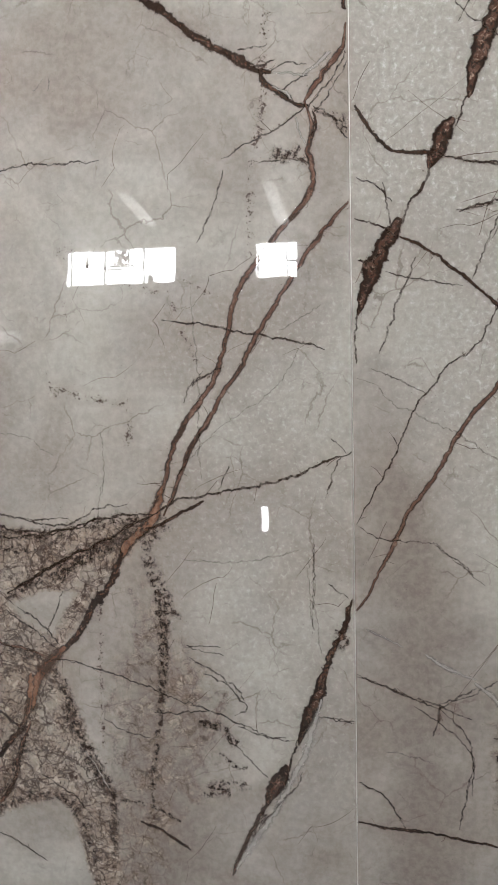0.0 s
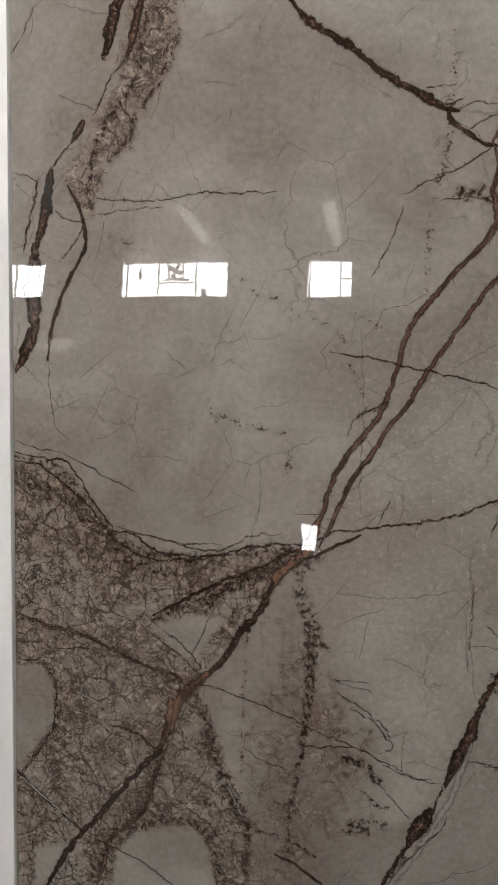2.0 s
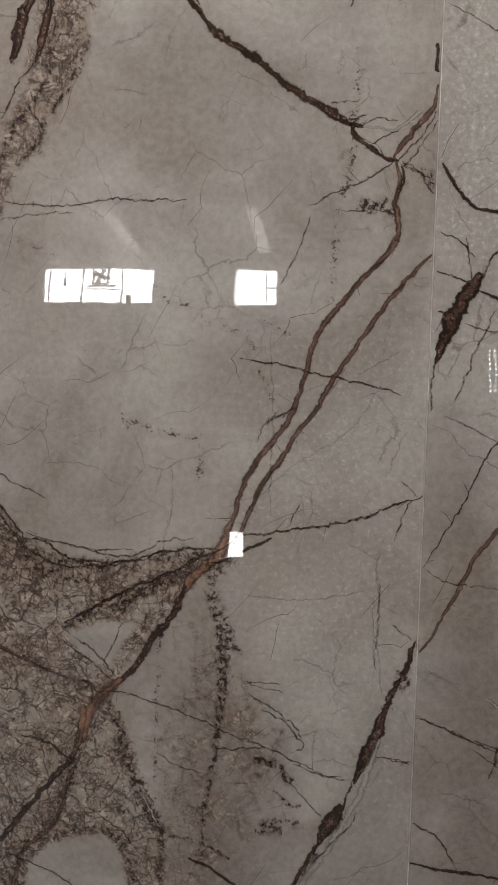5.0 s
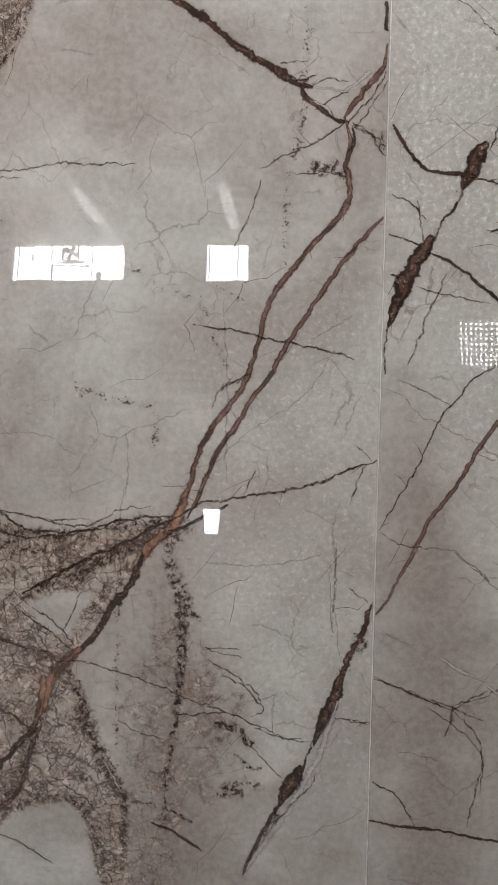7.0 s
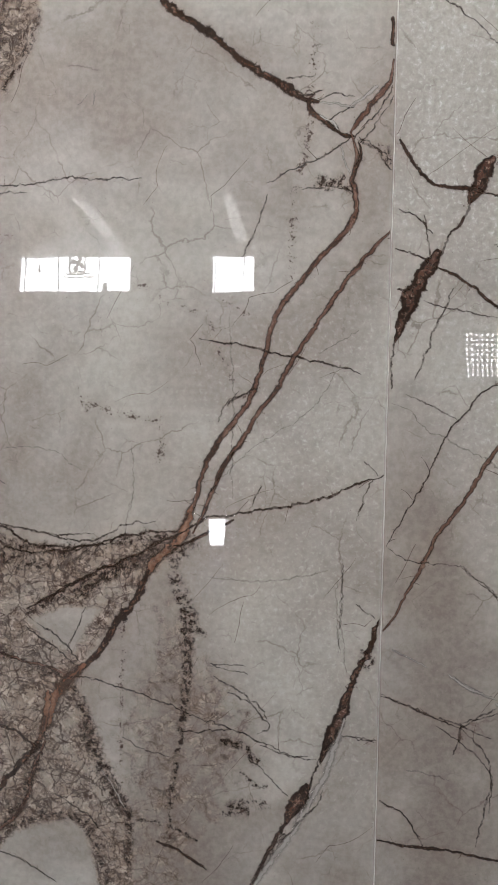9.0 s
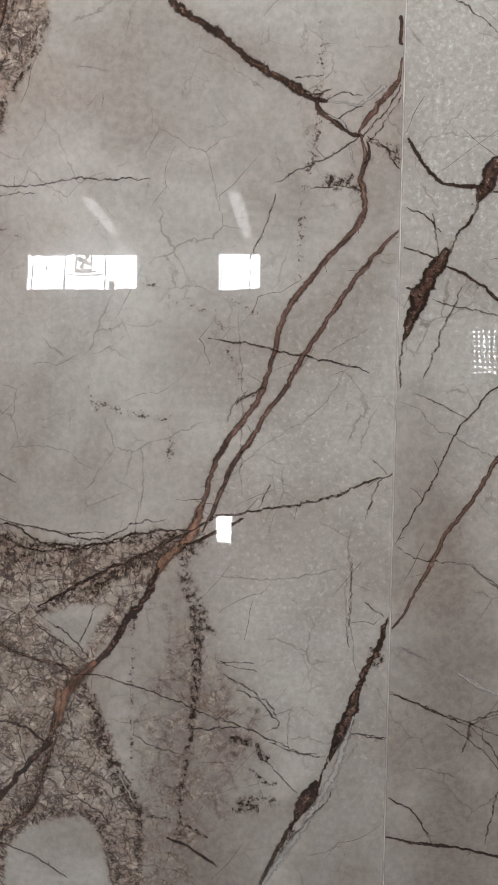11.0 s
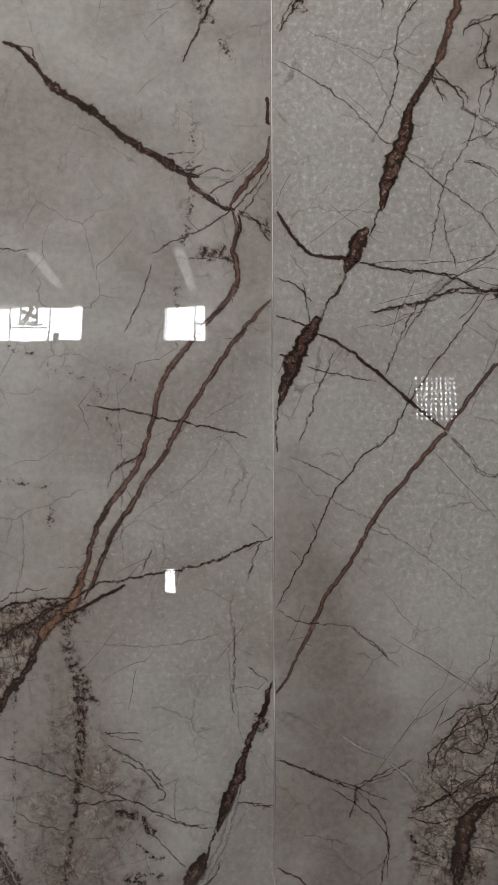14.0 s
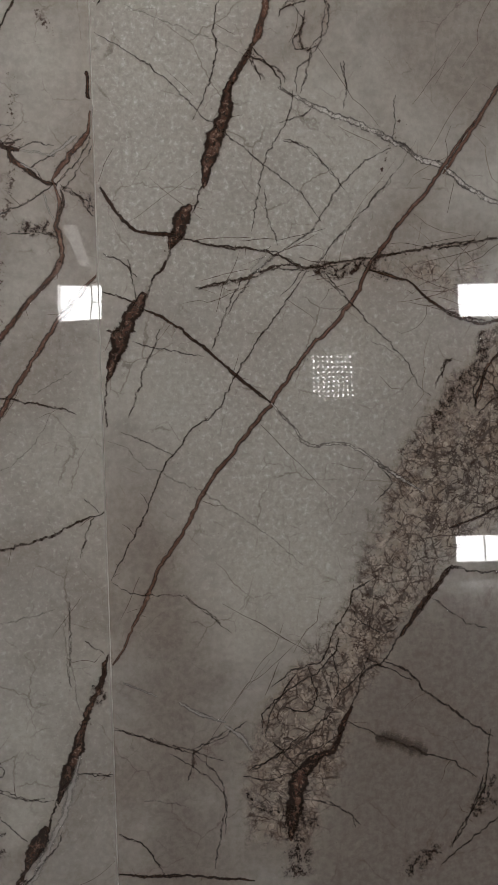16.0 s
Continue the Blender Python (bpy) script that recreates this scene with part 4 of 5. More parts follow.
vein(slab_a, "lens", 0.036, (-1.095, 1.945), (-1.106, 1.880), (-1.116, 1.828), (-1.137, 1.755))
vein(slab_a, "dark", 0.008, (-1.130, 1.927), (-1.149, 1.842), (-1.170, 1.749))
vein(slab_a, "lens", 0.044, (-1.140, 1.775), (-1.144, 1.654), (-1.145, 1.559), (-1.152, 1.512))
vein(slab_a, "lens", 0.029, (-1.152, 1.573), (-1.166, 1.518), (-1.194, 1.460))
vein(slab_a, "dark", 0.012, (-1.055, 1.905), (-1.026, 1.854), (-1.012, 1.819), (-1.012, 1.760), (-1.048, 1.694), (-1.078, 1.627), (-1.097, 1.573), (-1.108, 1.492))
vein(slab_a, "hair", 0.005, (-1.087, 1.847), (-1.055, 1.829), (-1.012, 1.819))
vein(slab_a, "hair", 0.006, (-1.012, 1.812), (-1.041, 1.767), (-1.077, 1.728))
vein(slab_a, "hair", 0.003, (-1.108, 1.492), (-1.101, 1.410), (-1.086, 1.334), (-1.049, 1.301))
vein(slab_a, "dark", 0.005, (-0.983, 1.874), (-0.871, 1.863), (-0.803, 1.869), (-0.769, 1.876), (-0.722, 1.880), (-0.669, 1.874), (-0.616, 1.876), (-0.552, 1.877))
vein(slab_a, "hair", 0.004, (-0.998, 1.834), (-0.899, 1.846), (-0.816, 1.849))
vein(slab_a, "dots", 0.005, (-0.980, 1.796), (-0.898, 1.769), (-0.843, 1.747))
vein(slab_a, "hair", 0.004, (-1.198, 1.942), (-1.157, 1.928), (-1.130, 1.911))
vein(slab_a, "hair", 0.004, (-1.186, 1.915), (-1.154, 1.884))
vein(slab_a, "hair", 0.004, (-1.132, 2.329), (-1.161, 2.270), (-1.198, 2.212))
vein(slab_a, "hair", 0.003, (-1.076, 2.115), (-1.040, 2.095), (-0.984, 2.075))
vein(slab_a, "faint", 0.004, (-0.700, 2.037), (-0.682, 2.048), (-0.672, 2.059))
vein(slab_a, "faint", 0.004, (-0.665, 2.035), (-0.656, 2.068))
vein(slab_a, "dots", 0.018, (-0.652, 1.679), (-0.632, 1.676), (-0.606, 1.663))
vein(slab_a, "dots", 0.006, (-0.625, 1.663), (-0.533, 1.634), (-0.494, 1.603), (-0.430, 1.582))
vein(slab_a, "dots", 0.005, (-0.431, 1.612), (-0.398, 1.566), (-0.387, 1.516), (-0.363, 1.466), (-0.339, 1.414), (-0.313, 1.389))
vein(slab_a, "dots", 0.006, (-0.380, 1.616), (-0.330, 1.591), (-0.290, 1.558))
vein(slab_a, "dark", 0.006, (-0.422, 1.523), (-0.377, 1.516), (-0.302, 1.505), (-0.229, 1.487), (-0.180, 1.482), (-0.108, 1.465), (-0.058, 1.448))
vein(slab_a, "hair", 0.005, (-0.272, 1.839), (-0.288, 1.786), (-0.311, 1.738), (-0.336, 1.689))
vein(slab_a, "hair", 0.004, (-0.330, 1.407), (-0.363, 1.375), (-0.378, 1.337))
vein(slab_a, "dark", 0.006, (-0.287, 1.415), (-0.336, 1.394), (-0.358, 1.372))
vein(slab_a, "faint", 0.004, (-0.354, 1.603), (-0.346, 1.429), (-0.345, 1.302), (-0.343, 1.161))
vein(slab_a, "faint", 0.004, (-0.065, 1.545), (-0.111, 1.518), (-0.157, 1.492))
vein(slab_a, "faint", 0.003, (-0.111, 1.457), (-0.152, 1.385), (-0.205, 1.339), (-0.270, 1.299), (-0.343, 1.238), (-0.405, 1.164))
vein(slab_a, "faint", 0.003, (-0.889, 1.266), (-0.811, 1.270), (-0.755, 1.259), (-0.727, 1.240), (-0.696, 1.218))
vein(slab_a, "dark", 0.005, (-0.741, 0.719), (-0.691, 0.720), (-0.628, 0.706), (-0.511, 0.671), (-0.429, 0.639), (-0.349, 0.615), (-0.270, 0.584), (-0.206, 0.558), (-0.161, 0.555))
vein(slab_a, "dark", 0.006, (-0.838, 0.840), (-0.792, 0.809), (-0.749, 0.778), (-0.717, 0.750))
vein(slab_a, "hair", 0.004, (-0.737, 0.782), (-0.714, 0.837), (-0.691, 0.892))
vein(slab_a, "brown", 0.009, (-1.199, 0.860), (-1.119, 0.836), (-1.012, 0.816), (-0.938, 0.787), (-0.864, 0.759), (-0.777, 0.740), (-0.741, 0.722))
vein(slab_a, "dark", 0.009, (-0.943, 0.594), (-0.870, 0.578), (-0.818, 0.538))
vein(slab_a, "dark", 0.010, (-1.199, 0.442), (-1.153, 0.400), (-1.090, 0.356), (-1.017, 0.303))
vein(slab_a, "pale", 0.006, (-1.184, 0.426), (-1.137, 0.390), (-1.043, 0.325))
vein(slab_a, "dark", 0.005, (-1.020, 0.299), (-0.936, 0.273), (-0.860, 0.247), (-0.771, 0.195))
vein(slab_a, "web", 0.018, (-0.726, 0.702), (-0.697, 0.628), (-0.682, 0.558), (-0.645, 0.492), (-0.609, 0.425), (-0.587, 0.356), (-0.595, 0.224))
vein(slab_a, "pale", 0.005, (-0.667, 0.503), (-0.631, 0.458), (-0.599, 0.398))
vein(slab_a, "dark", 0.006, (-1.127, 0.732), (-1.089, 0.685), (-1.092, 0.611), (-1.105, 0.549), (-1.152, 0.483), (-1.184, 0.431))
vein(slab_a, "dark", 0.006, (-1.199, 0.739), (-1.150, 0.740), (-1.073, 0.774), (-0.997, 0.785))
vein(slab_a, "pale", 0.006, (-1.035, 0.669), (-0.990, 0.652), (-0.952, 0.634))
vein(slab_a, "web", 0.012, (-0.491, 0.980), (-0.456, 0.902), (-0.435, 0.863), (-0.402, 0.833))
vein(slab_a, "web", 0.012, (-0.463, 0.915), (-0.449, 0.767), (-0.462, 0.600), (-0.473, 0.515), (-0.492, 0.357))
vein(slab_a, "dots", 0.008, (-0.598, 0.944), (-0.603, 0.820), (-0.607, 0.681), (-0.606, 0.469))
vein(slab_a, "hair", 0.004, (-0.393, 0.769), (-0.354, 0.768), (-0.309, 0.766))
vein(slab_a, "hair", 0.005, (-0.386, 0.740), (-0.313, 0.698), (-0.273, 0.665), (-0.257, 0.640))
vein(slab_a, "web", 0.012, (-0.368, 0.585), (-0.309, 0.562), (-0.268, 0.527))
vein(slab_a, "web", 0.008, (-0.320, 0.508), (-0.286, 0.479), (-0.254, 0.476))
vein(slab_a, "web", 0.018, (-0.363, 0.405), (-0.323, 0.414), (-0.297, 0.404))
vein(slab_a, "dark", 0.010, (-0.523, 0.320), (-0.461, 0.297), (-0.399, 0.255))
vein(slab_a, "hair", 0.004, (-0.788, 0.429), (-0.701, 0.383), (-0.642, 0.319))
vein(slab_a, "faint", 0.004, (-0.399, 0.976), (-0.284, 0.970), (-0.185, 0.984), (-0.122, 1.002))
vein(slab_a, "faint", 0.004, (-0.090, 0.999), (-0.088, 0.870), (-0.075, 0.761))
vein(slab_a, "faint", 0.003, (-0.102, 0.985), (-0.099, 0.869), (-0.091, 0.805))
vein(slab_a, "dark", 0.020, (-0.003, 0.889), (-0.019, 0.832), (-0.050, 0.770), (-0.068, 0.729))
vein(slab_a, "lens", 0.035, (-0.062, 0.738), (-0.083, 0.673), (-0.111, 0.603), (-0.133, 0.540))
vein(slab_a, "dark", 0.008, (-0.133, 0.553), (-0.155, 0.485), (-0.168, 0.460))
vein(slab_a, "lens", 0.039, (-0.159, 0.489), (-0.184, 0.441), (-0.211, 0.383))
vein(slab_a, "dark", 0.012, (-0.207, 0.394), (-0.247, 0.320), (-0.276, 0.253), (-0.297, 0.200))
vein(slab_a, "pale", 0.014, (-0.077, 0.653), (-0.110, 0.541), (-0.139, 0.470), (-0.194, 0.367), (-0.253, 0.276), (-0.287, 0.216))
vein(slab_a, "faint", 0.004, (-0.090, 1.028), (-0.091, 0.882), (-0.096, 0.808))
vein(slab_a, "hair", 0.004, (-0.066, 0.609), (-0.003, 0.603))
vein(slab_a, "dark", 0.008, (-0.102, 2.459), (-0.142, 2.392), (-0.167, 2.348), (-0.197, 2.283))
vein(slab_a, "web", 0.021, (-0.167, 2.443), (-0.158, 2.409), (-0.148, 2.373))
vein(slab_a, "dots", 0.010, (-0.136, 2.386), (-0.112, 2.327), (-0.081, 2.280))
vein(slab_a, "dark", 0.012, (-0.010, 2.203), (-0.005, 2.173), (-0.004, 2.142))
vein(slab_a, "hair", 0.004, (-0.080, 1.939), (-0.049, 1.972), (-0.024, 2.010), (-0.003, 2.042))
vein(slab_a, "hair", 0.005, (-0.080, 1.952), (-0.036, 1.928), (-0.003, 1.886))
vein(slab_a, "web", 0.015, (-0.172, 1.855), (-0.123, 1.854), (-0.086, 1.843))
vein(slab_a, "hair", 0.004, (-0.196, 1.849), (-0.135, 1.853), (-0.086, 1.842))
vein(slab_a, "dark", 0.006, (-0.156, 2.056), (-0.192, 2.047), (-0.217, 2.060))
vein(slab_a, "dark", 0.005, (-0.088, 1.948), (-0.058, 1.988), (-0.035, 2.011), (-0.007, 2.063))
vein(slab_a, "hair", 0.005, (-0.076, 1.959), (-0.033, 1.929), (-0.003, 1.905))
vein(slab_a, "web", 0.016, (-0.165, 1.872), (-0.134, 1.864), (-0.104, 1.875))
vein(slab_a, "web", 0.013, (-0.033, 1.935), (-0.015, 1.925), (-0.003, 1.899))
vein(slab_a, "pale", 0.008, (-0.095, 2.019), (-0.066, 2.041), (-0.036, 2.063))
vein(slab_a, "pale", 0.004, (-0.115, 1.943), (-0.102, 1.901), (-0.092, 1.877))
vein(slab_a, "dark", 0.009, (-0.076, 1.948), (-0.069, 1.912), (-0.083, 1.889))
vein(slab_a, "web", 0.021, (-0.419, 1.069), (-0.459, 1.035), (-0.492, 1.000))
vein(slab_a, "web", 0.018, (-0.479, 0.987), (-0.452, 0.920), (-0.425, 0.867))
vein(slab_a, "web", 0.022, (-0.452, 0.886), (-0.439, 0.853), (-0.445, 0.798))
vein(slab_a, "web", 0.012, (-0.439, 0.798), (-0.445, 0.729), (-0.455, 0.645), (-0.466, 0.588))
vein(slab_a, "dark", 0.005, (-0.586, 1.071), (-0.654, 1.046), (-0.723, 1.039))
vein(slab_a, "web", 0.018, (-0.711, 0.910), (-0.642, 0.967), (-0.560, 1.004))
vein(slab_a, "faint", 0.004, (-0.600, 1.050), (-0.586, 1.131), (-0.575, 1.158))
vein(slab_a, "hair", 0.004, (-0.931, 1.097), (-0.847, 1.076), (-0.750, 1.066), (-0.668, 1.068))
vein(slab_a, "dark", 0.006, (-0.810, 0.850), (-0.754, 0.811), (-0.706, 0.757))
vein(slab_a, "web", 0.016, (-0.700, 0.673), (-0.681, 0.575), (-0.654, 0.476), (-0.605, 0.393))
vein(slab_a, "rust", 0.016, (-0.785, 0.683), (-0.793, 0.618), (-0.808, 0.567))
vein(slab_a, "dark", 0.012, (-0.604, 2.340), (-0.569, 2.325), (-0.522, 2.281))
vein(slab_a, "lens", 0.031, (-0.889, 2.433), (-0.910, 2.360), (-0.929, 2.286))
vein(slab_a, "lens", 0.025, (-0.838, 2.430), (-0.856, 2.369), (-0.874, 2.295))
vein(slab_a, "hair", 0.005, (-0.587, 2.332), (-0.542, 2.323), (-0.529, 2.298))
vein(slab_a, "dots", 0.008, (-0.655, 1.574), (-0.649, 1.536))
vein(slab_a, "dots", 0.009, (-0.704, 1.406), (-0.691, 1.367), (-0.671, 1.348))
vein(slab_a, "dots", 0.010, (-0.678, 1.374), (-0.598, 1.349), (-0.518, 1.337))
vein(slab_a, "dots", 0.012, (-0.511, 1.318), (-0.508, 1.278), (-0.514, 1.246))
vein(slab_a, "faint", 0.004, (-0.586, 1.125), (-0.572, 1.198), (-0.578, 1.277))
vein(slab_a, "faint", 0.004, (-0.087, 1.015), (-0.088, 0.962), (-0.095, 0.895))
vein(slab_b, "brown", 0.023, (0.425, 2.463), (0.411, 2.409), (0.392, 2.357), (0.374, 2.293), (0.358, 2.260))
vein(slab_b, "dark", 0.018, (0.361, 2.267), (0.342, 2.234), (0.319, 2.201), (0.297, 2.160))
vein(slab_b, "lens", 0.042, (0.306, 2.182), (0.288, 2.105), (0.260, 2.034), (0.239, 1.947))
vein(slab_b, "dark", 0.006, (0.242, 1.960), (0.229, 1.931), (0.214, 1.895))
vein(slab_b, "lens", 0.044, (0.210, 1.912), (0.185, 1.866), (0.161, 1.812))
vein(slab_b, "dark", 0.008, (0.166, 1.825), (0.147, 1.776), (0.115, 1.737), (0.097, 1.689))
vein(slab_b, "lens", 0.044, (0.103, 1.718), (0.059, 1.641), (0.032, 1.577), (0.013, 1.517))
vein(slab_b, "dark", 0.006, (0.015, 1.634), (0.040, 1.632), (0.072, 1.654))
vein(slab_b, "hair", 0.005, (0.013, 1.526), (0.008, 1.481), (0.009, 1.417))
vein(slab_b, "dark", 0.010, (0.011, 1.951), (0.039, 1.906), (0.070, 1.869), (0.102, 1.851), (0.159, 1.846), (0.191, 1.838))
vein(slab_b, "dark", 0.006, (0.185, 1.840), (0.230, 1.827), (0.295, 1.816), (0.386, 1.808), (0.439, 1.781), (0.479, 1.769))
vein(slab_b, "dark", 0.005, (0.352, 2.463), (0.314, 2.403), (0.282, 2.351), (0.270, 2.300), (0.277, 2.256), (0.265, 2.199), (0.246, 2.147), (0.221, 2.099))
vein(slab_b, "hair", 0.005, (0.211, 2.458), (0.224, 2.428), (0.240, 2.408), (0.241, 2.373))
vein(slab_b, "hair", 0.004, (0.009, 2.285), (0.099, 2.234), (0.176, 2.175), (0.240, 2.109), (0.305, 2.061), (0.384, 1.994), (0.457, 1.939), (0.507, 1.873))
vein(slab_b, "chain", 0.014, (0.414, 2.171), (0.461, 2.145), (0.541, 2.110), (0.608, 2.083), (0.676, 2.051), (0.745, 2.011), (0.800, 1.990), (0.840, 1.952), (0.882, 1.930))
vein(slab_b, "dark", 0.005, (0.357, 2.257), (0.381, 2.230), (0.414, 2.194), (0.418, 2.166))
vein(slab_b, "hair", 0.005, (0.342, 2.253), (0.355, 2.222), (0.375, 2.185))
vein(slab_b, "hair", 0.004, (0.447, 2.163), (0.435, 2.105), (0.396, 2.040), (0.371, 1.975), (0.346, 1.845))
vein(slab_b, "hair", 0.005, (0.416, 2.323), (0.426, 2.349), (0.484, 2.369), (0.550, 2.386), (0.605, 2.398))
vein(slab_b, "hair", 0.004, (0.523, 2.406), (0.521, 2.340), (0.505, 2.262), (0.460, 2.209), (0.454, 2.157))
vein(slab_b, "hair", 0.004, (0.451, 2.348), (0.471, 2.311), (0.448, 2.272), (0.459, 2.253), (0.485, 2.258))
vein(slab_b, "hair", 0.004, (0.601, 2.463), (0.575, 2.432), (0.536, 2.398))
vein(slab_b, "hair", 0.004, (0.685, 2.461), (0.642, 2.424))
vein(slab_b, "hair", 0.003, (0.707, 2.424), (0.764, 2.416), (0.826, 2.409))
vein(slab_b, "hair", 0.004, (0.555, 2.226), (0.566, 2.175), (0.560, 2.124))
vein(slab_b, "hair", 0.004, (0.681, 2.155), (0.678, 2.103), (0.673, 2.057))
vein(slab_b, "hair", 0.004, (0.415, 2.092), (0.461, 2.106), (0.487, 2.123))
vein(slab_b, "hair", 0.003, (0.422, 2.053), (0.475, 2.036), (0.543, 1.968))
vein(slab_b, "hair", 0.003, (0.378, 1.949), (0.385, 1.885), (0.406, 1.821))
vein(slab_b, "brown", 0.012, (0.881, 2.115), (0.827, 2.050), (0.787, 1.990), (0.747, 1.936), (0.693, 1.875), (0.653, 1.822), (0.614, 1.768), (0.581, 1.702), (0.522, 1.629), (0.482, 1.595), (0.443, 1.543), (0.384, 1.464), (0.326, 1.392), (0.274, 1.326), (0.235, 1.281), (0.197, 1.209), (0.159, 1.145), (0.120, 1.093), (0.089, 1.022), (0.051, 0.945), (0.025, 0.893), (0.003, 0.864))
vein(slab_b, "dark", 0.005, (0.009, 1.722), (0.052, 1.708), (0.103, 1.679))
vein(slab_b, "dark", 0.009, (0.103, 1.679), (0.161, 1.651), (0.206, 1.611), (0.252, 1.579), (0.304, 1.528), (0.351, 1.490), (0.384, 1.464))
vein(slab_b, "chain", 0.009, (0.384, 1.464), (0.418, 1.425), (0.445, 1.392), (0.472, 1.363), (0.553, 1.363), (0.621, 1.328), (0.670, 1.292), (0.740, 1.247))
vein(slab_b, "dark", 0.005, (0.473, 1.765), (0.414, 1.679), (0.362, 1.613), (0.304, 1.528), (0.260, 1.450), (0.195, 1.398), (0.131, 1.314), (0.094, 1.224), (0.049, 1.140), (0.006, 1.062))
vein(slab_b, "hair", 0.004, (0.322, 1.748), (0.283, 1.664), (0.249, 1.583))
vein(slab_b, "faint", 0.003, (0.730, 2.056), (0.651, 1.946), (0.545, 1.838), (0.493, 1.778))
vein(slab_b, "dark", 0.008, (0.224, 1.724), (0.270, 1.738), (0.322, 1.748), (0.413, 1.776), (0.479, 1.769), (0.546, 1.783), (0.627, 1.791), (0.708, 1.803), (0.790, 1.819), (0.866, 1.830))
vein(slab_b, "web", 0.016, (0.479, 1.774), (0.546, 1.773), (0.627, 1.785), (0.681, 1.803))
vein(slab_b, "dark", 0.009, (0.614, 1.764), (0.668, 1.750), (0.716, 1.731), (0.765, 1.686), (0.835, 1.653), (0.889, 1.645))
vein(slab_b, "hair", 0.004, (0.499, 1.772), (0.547, 1.721), (0.602, 1.656), (0.657, 1.604), (0.699, 1.552), (0.728, 1.499), (0.759, 1.472))
vein(slab_b, "faint", 0.003, (0.616, 1.604), (0.658, 1.584), (0.692, 1.552))
vein(slab_b, "dark", 0.017, (0.809, 1.070), (0.751, 1.000), (0.711, 0.947), (0.681, 0.904))
vein(slab_b, "dark", 0.008, (0.684, 0.909), (0.663, 0.880), (0.643, 0.845), (0.596, 0.821), (0.563, 0.741))
vein(slab_b, "dark", 0.020, (0.563, 0.741), (0.536, 0.688), (0.520, 0.641), (0.462, 0.607), (0.436, 0.570))
vein(slab_b, "lens", 0.052, (0.482, 0.629), (0.436, 0.570), (0.423, 0.496), (0.411, 0.415))
vein(slab_b, "dark", 0.006, (0.374, 0.663), (0.408, 0.625), (0.456, 0.576))
vein(slab_b, "dark", 0.005, (0.315, 0.596), (0.388, 0.633), (0.455, 0.671), (0.522, 0.736))
vein(slab_b, "dark", 0.005, (0.302, 0.583), (0.362, 0.570), (0.429, 0.588))
vein(slab_b, "dark", 0.006, (0.372, 0.795), (0.426, 0.834), (0.493, 0.856), (0.519, 0.918), (0.559, 0.984), (0.572, 1.018), (0.626, 1.050))
vein(slab_b, "dark", 0.005, (0.354, 0.675), (0.367, 0.728), (0.399, 0.781), (0.432, 0.827))
vein(slab_b, "web", 0.013, (0.309, 0.543), (0.349, 0.500), (0.430, 0.482))
vein(slab_b, "dark", 0.008, (0.641, 0.845), (0.699, 0.818), (0.742, 0.768), (0.799, 0.725), (0.857, 0.681), (0.907, 0.648))
vein(slab_b, "dark", 0.005, (0.549, 0.707), (0.598, 0.678), (0.675, 0.647), (0.759, 0.609), (0.816, 0.586), (0.867, 0.548))
vein(slab_b, "smudge", 0.034, (0.619, 0.663), (0.675, 0.647), (0.745, 0.617))
vein(slab_b, "hair", 0.005, (0.759, 0.993), (0.837, 0.937), (0.894, 0.914))
vein(slab_b, "hair", 0.004, (0.484, 0.513), (0.539, 0.489), (0.581, 0.446))
vein(slab_b, "hair", 0.005, (0.003, 0.717), (0.071, 0.690), (0.176, 0.652), (0.255, 0.623))
vein(slab_b, "hair", 0.005, (0.186, 0.653), (0.182, 0.616), (0.170, 0.579))
vein(slab_b, "hair", 0.004, (0.130, 0.648), (0.189, 0.609), (0.242, 0.559), (0.258, 0.518), (0.257, 0.444))
vein(slab_b, "hair", 0.004, (0.182, 0.656), (0.254, 0.679), (0.313, 0.717))
vein(slab_b, "pale", 0.005, (0.026, 0.824), (0.064, 0.806), (0.107, 0.784))
vein(slab_b, "pale", 0.006, (0.155, 0.771), (0.188, 0.749), (0.230, 0.727))
vein(slab_b, "pale", 0.009, (0.260, 0.709), (0.294, 0.684), (0.324, 0.643))
vein(slab_b, "hair", 0.004, (0.008, 1.060), (0.044, 1.036), (0.108, 1.025), (0.173, 1.020), (0.225, 0.979), (0.281, 0.929))
vein(slab_b, "faint", 0.004, (0.010, 1.385), (0.054, 1.366), (0.080, 1.334), (0.144, 1.301), (0.222, 1.261), (0.301, 1.208), (0.381, 1.148), (0.456, 1.080))
vein(slab_b, "hair", 0.004, (0.041, 1.404), (0.105, 1.376), (0.157, 1.346))
vein(slab_b, "hair", 0.005, (0.135, 1.636), (0.110, 1.578), (0.085, 1.507), (0.058, 1.436))
vein(slab_b, "hair", 0.004, (0.072, 1.609), (0.142, 1.591), (0.232, 1.573))
vein(slab_b, "dark", 0.005, (0.014, 1.806), (0.046, 1.793), (0.087, 1.752))
vein(slab_b, "hair", 0.004, (0.067, 1.793), (0.081, 1.724), (0.080, 1.673))
vein(slab_b, "hair", 0.005, (0.058, 2.454), (0.036, 2.397), (0.011, 2.349))
vein(slab_b, "web", 0.016, (0.061, 2.418), (0.054, 2.396), (0.076, 2.385))
vein(slab_b, "dark", 0.009, (0.003, 0.361), (0.086, 0.350), (0.162, 0.347), (0.237, 0.336), (0.324, 0.324))
vein(slab_b, "hair", 0.004, (0.005, 0.458), (0.061, 0.428), (0.102, 0.376))
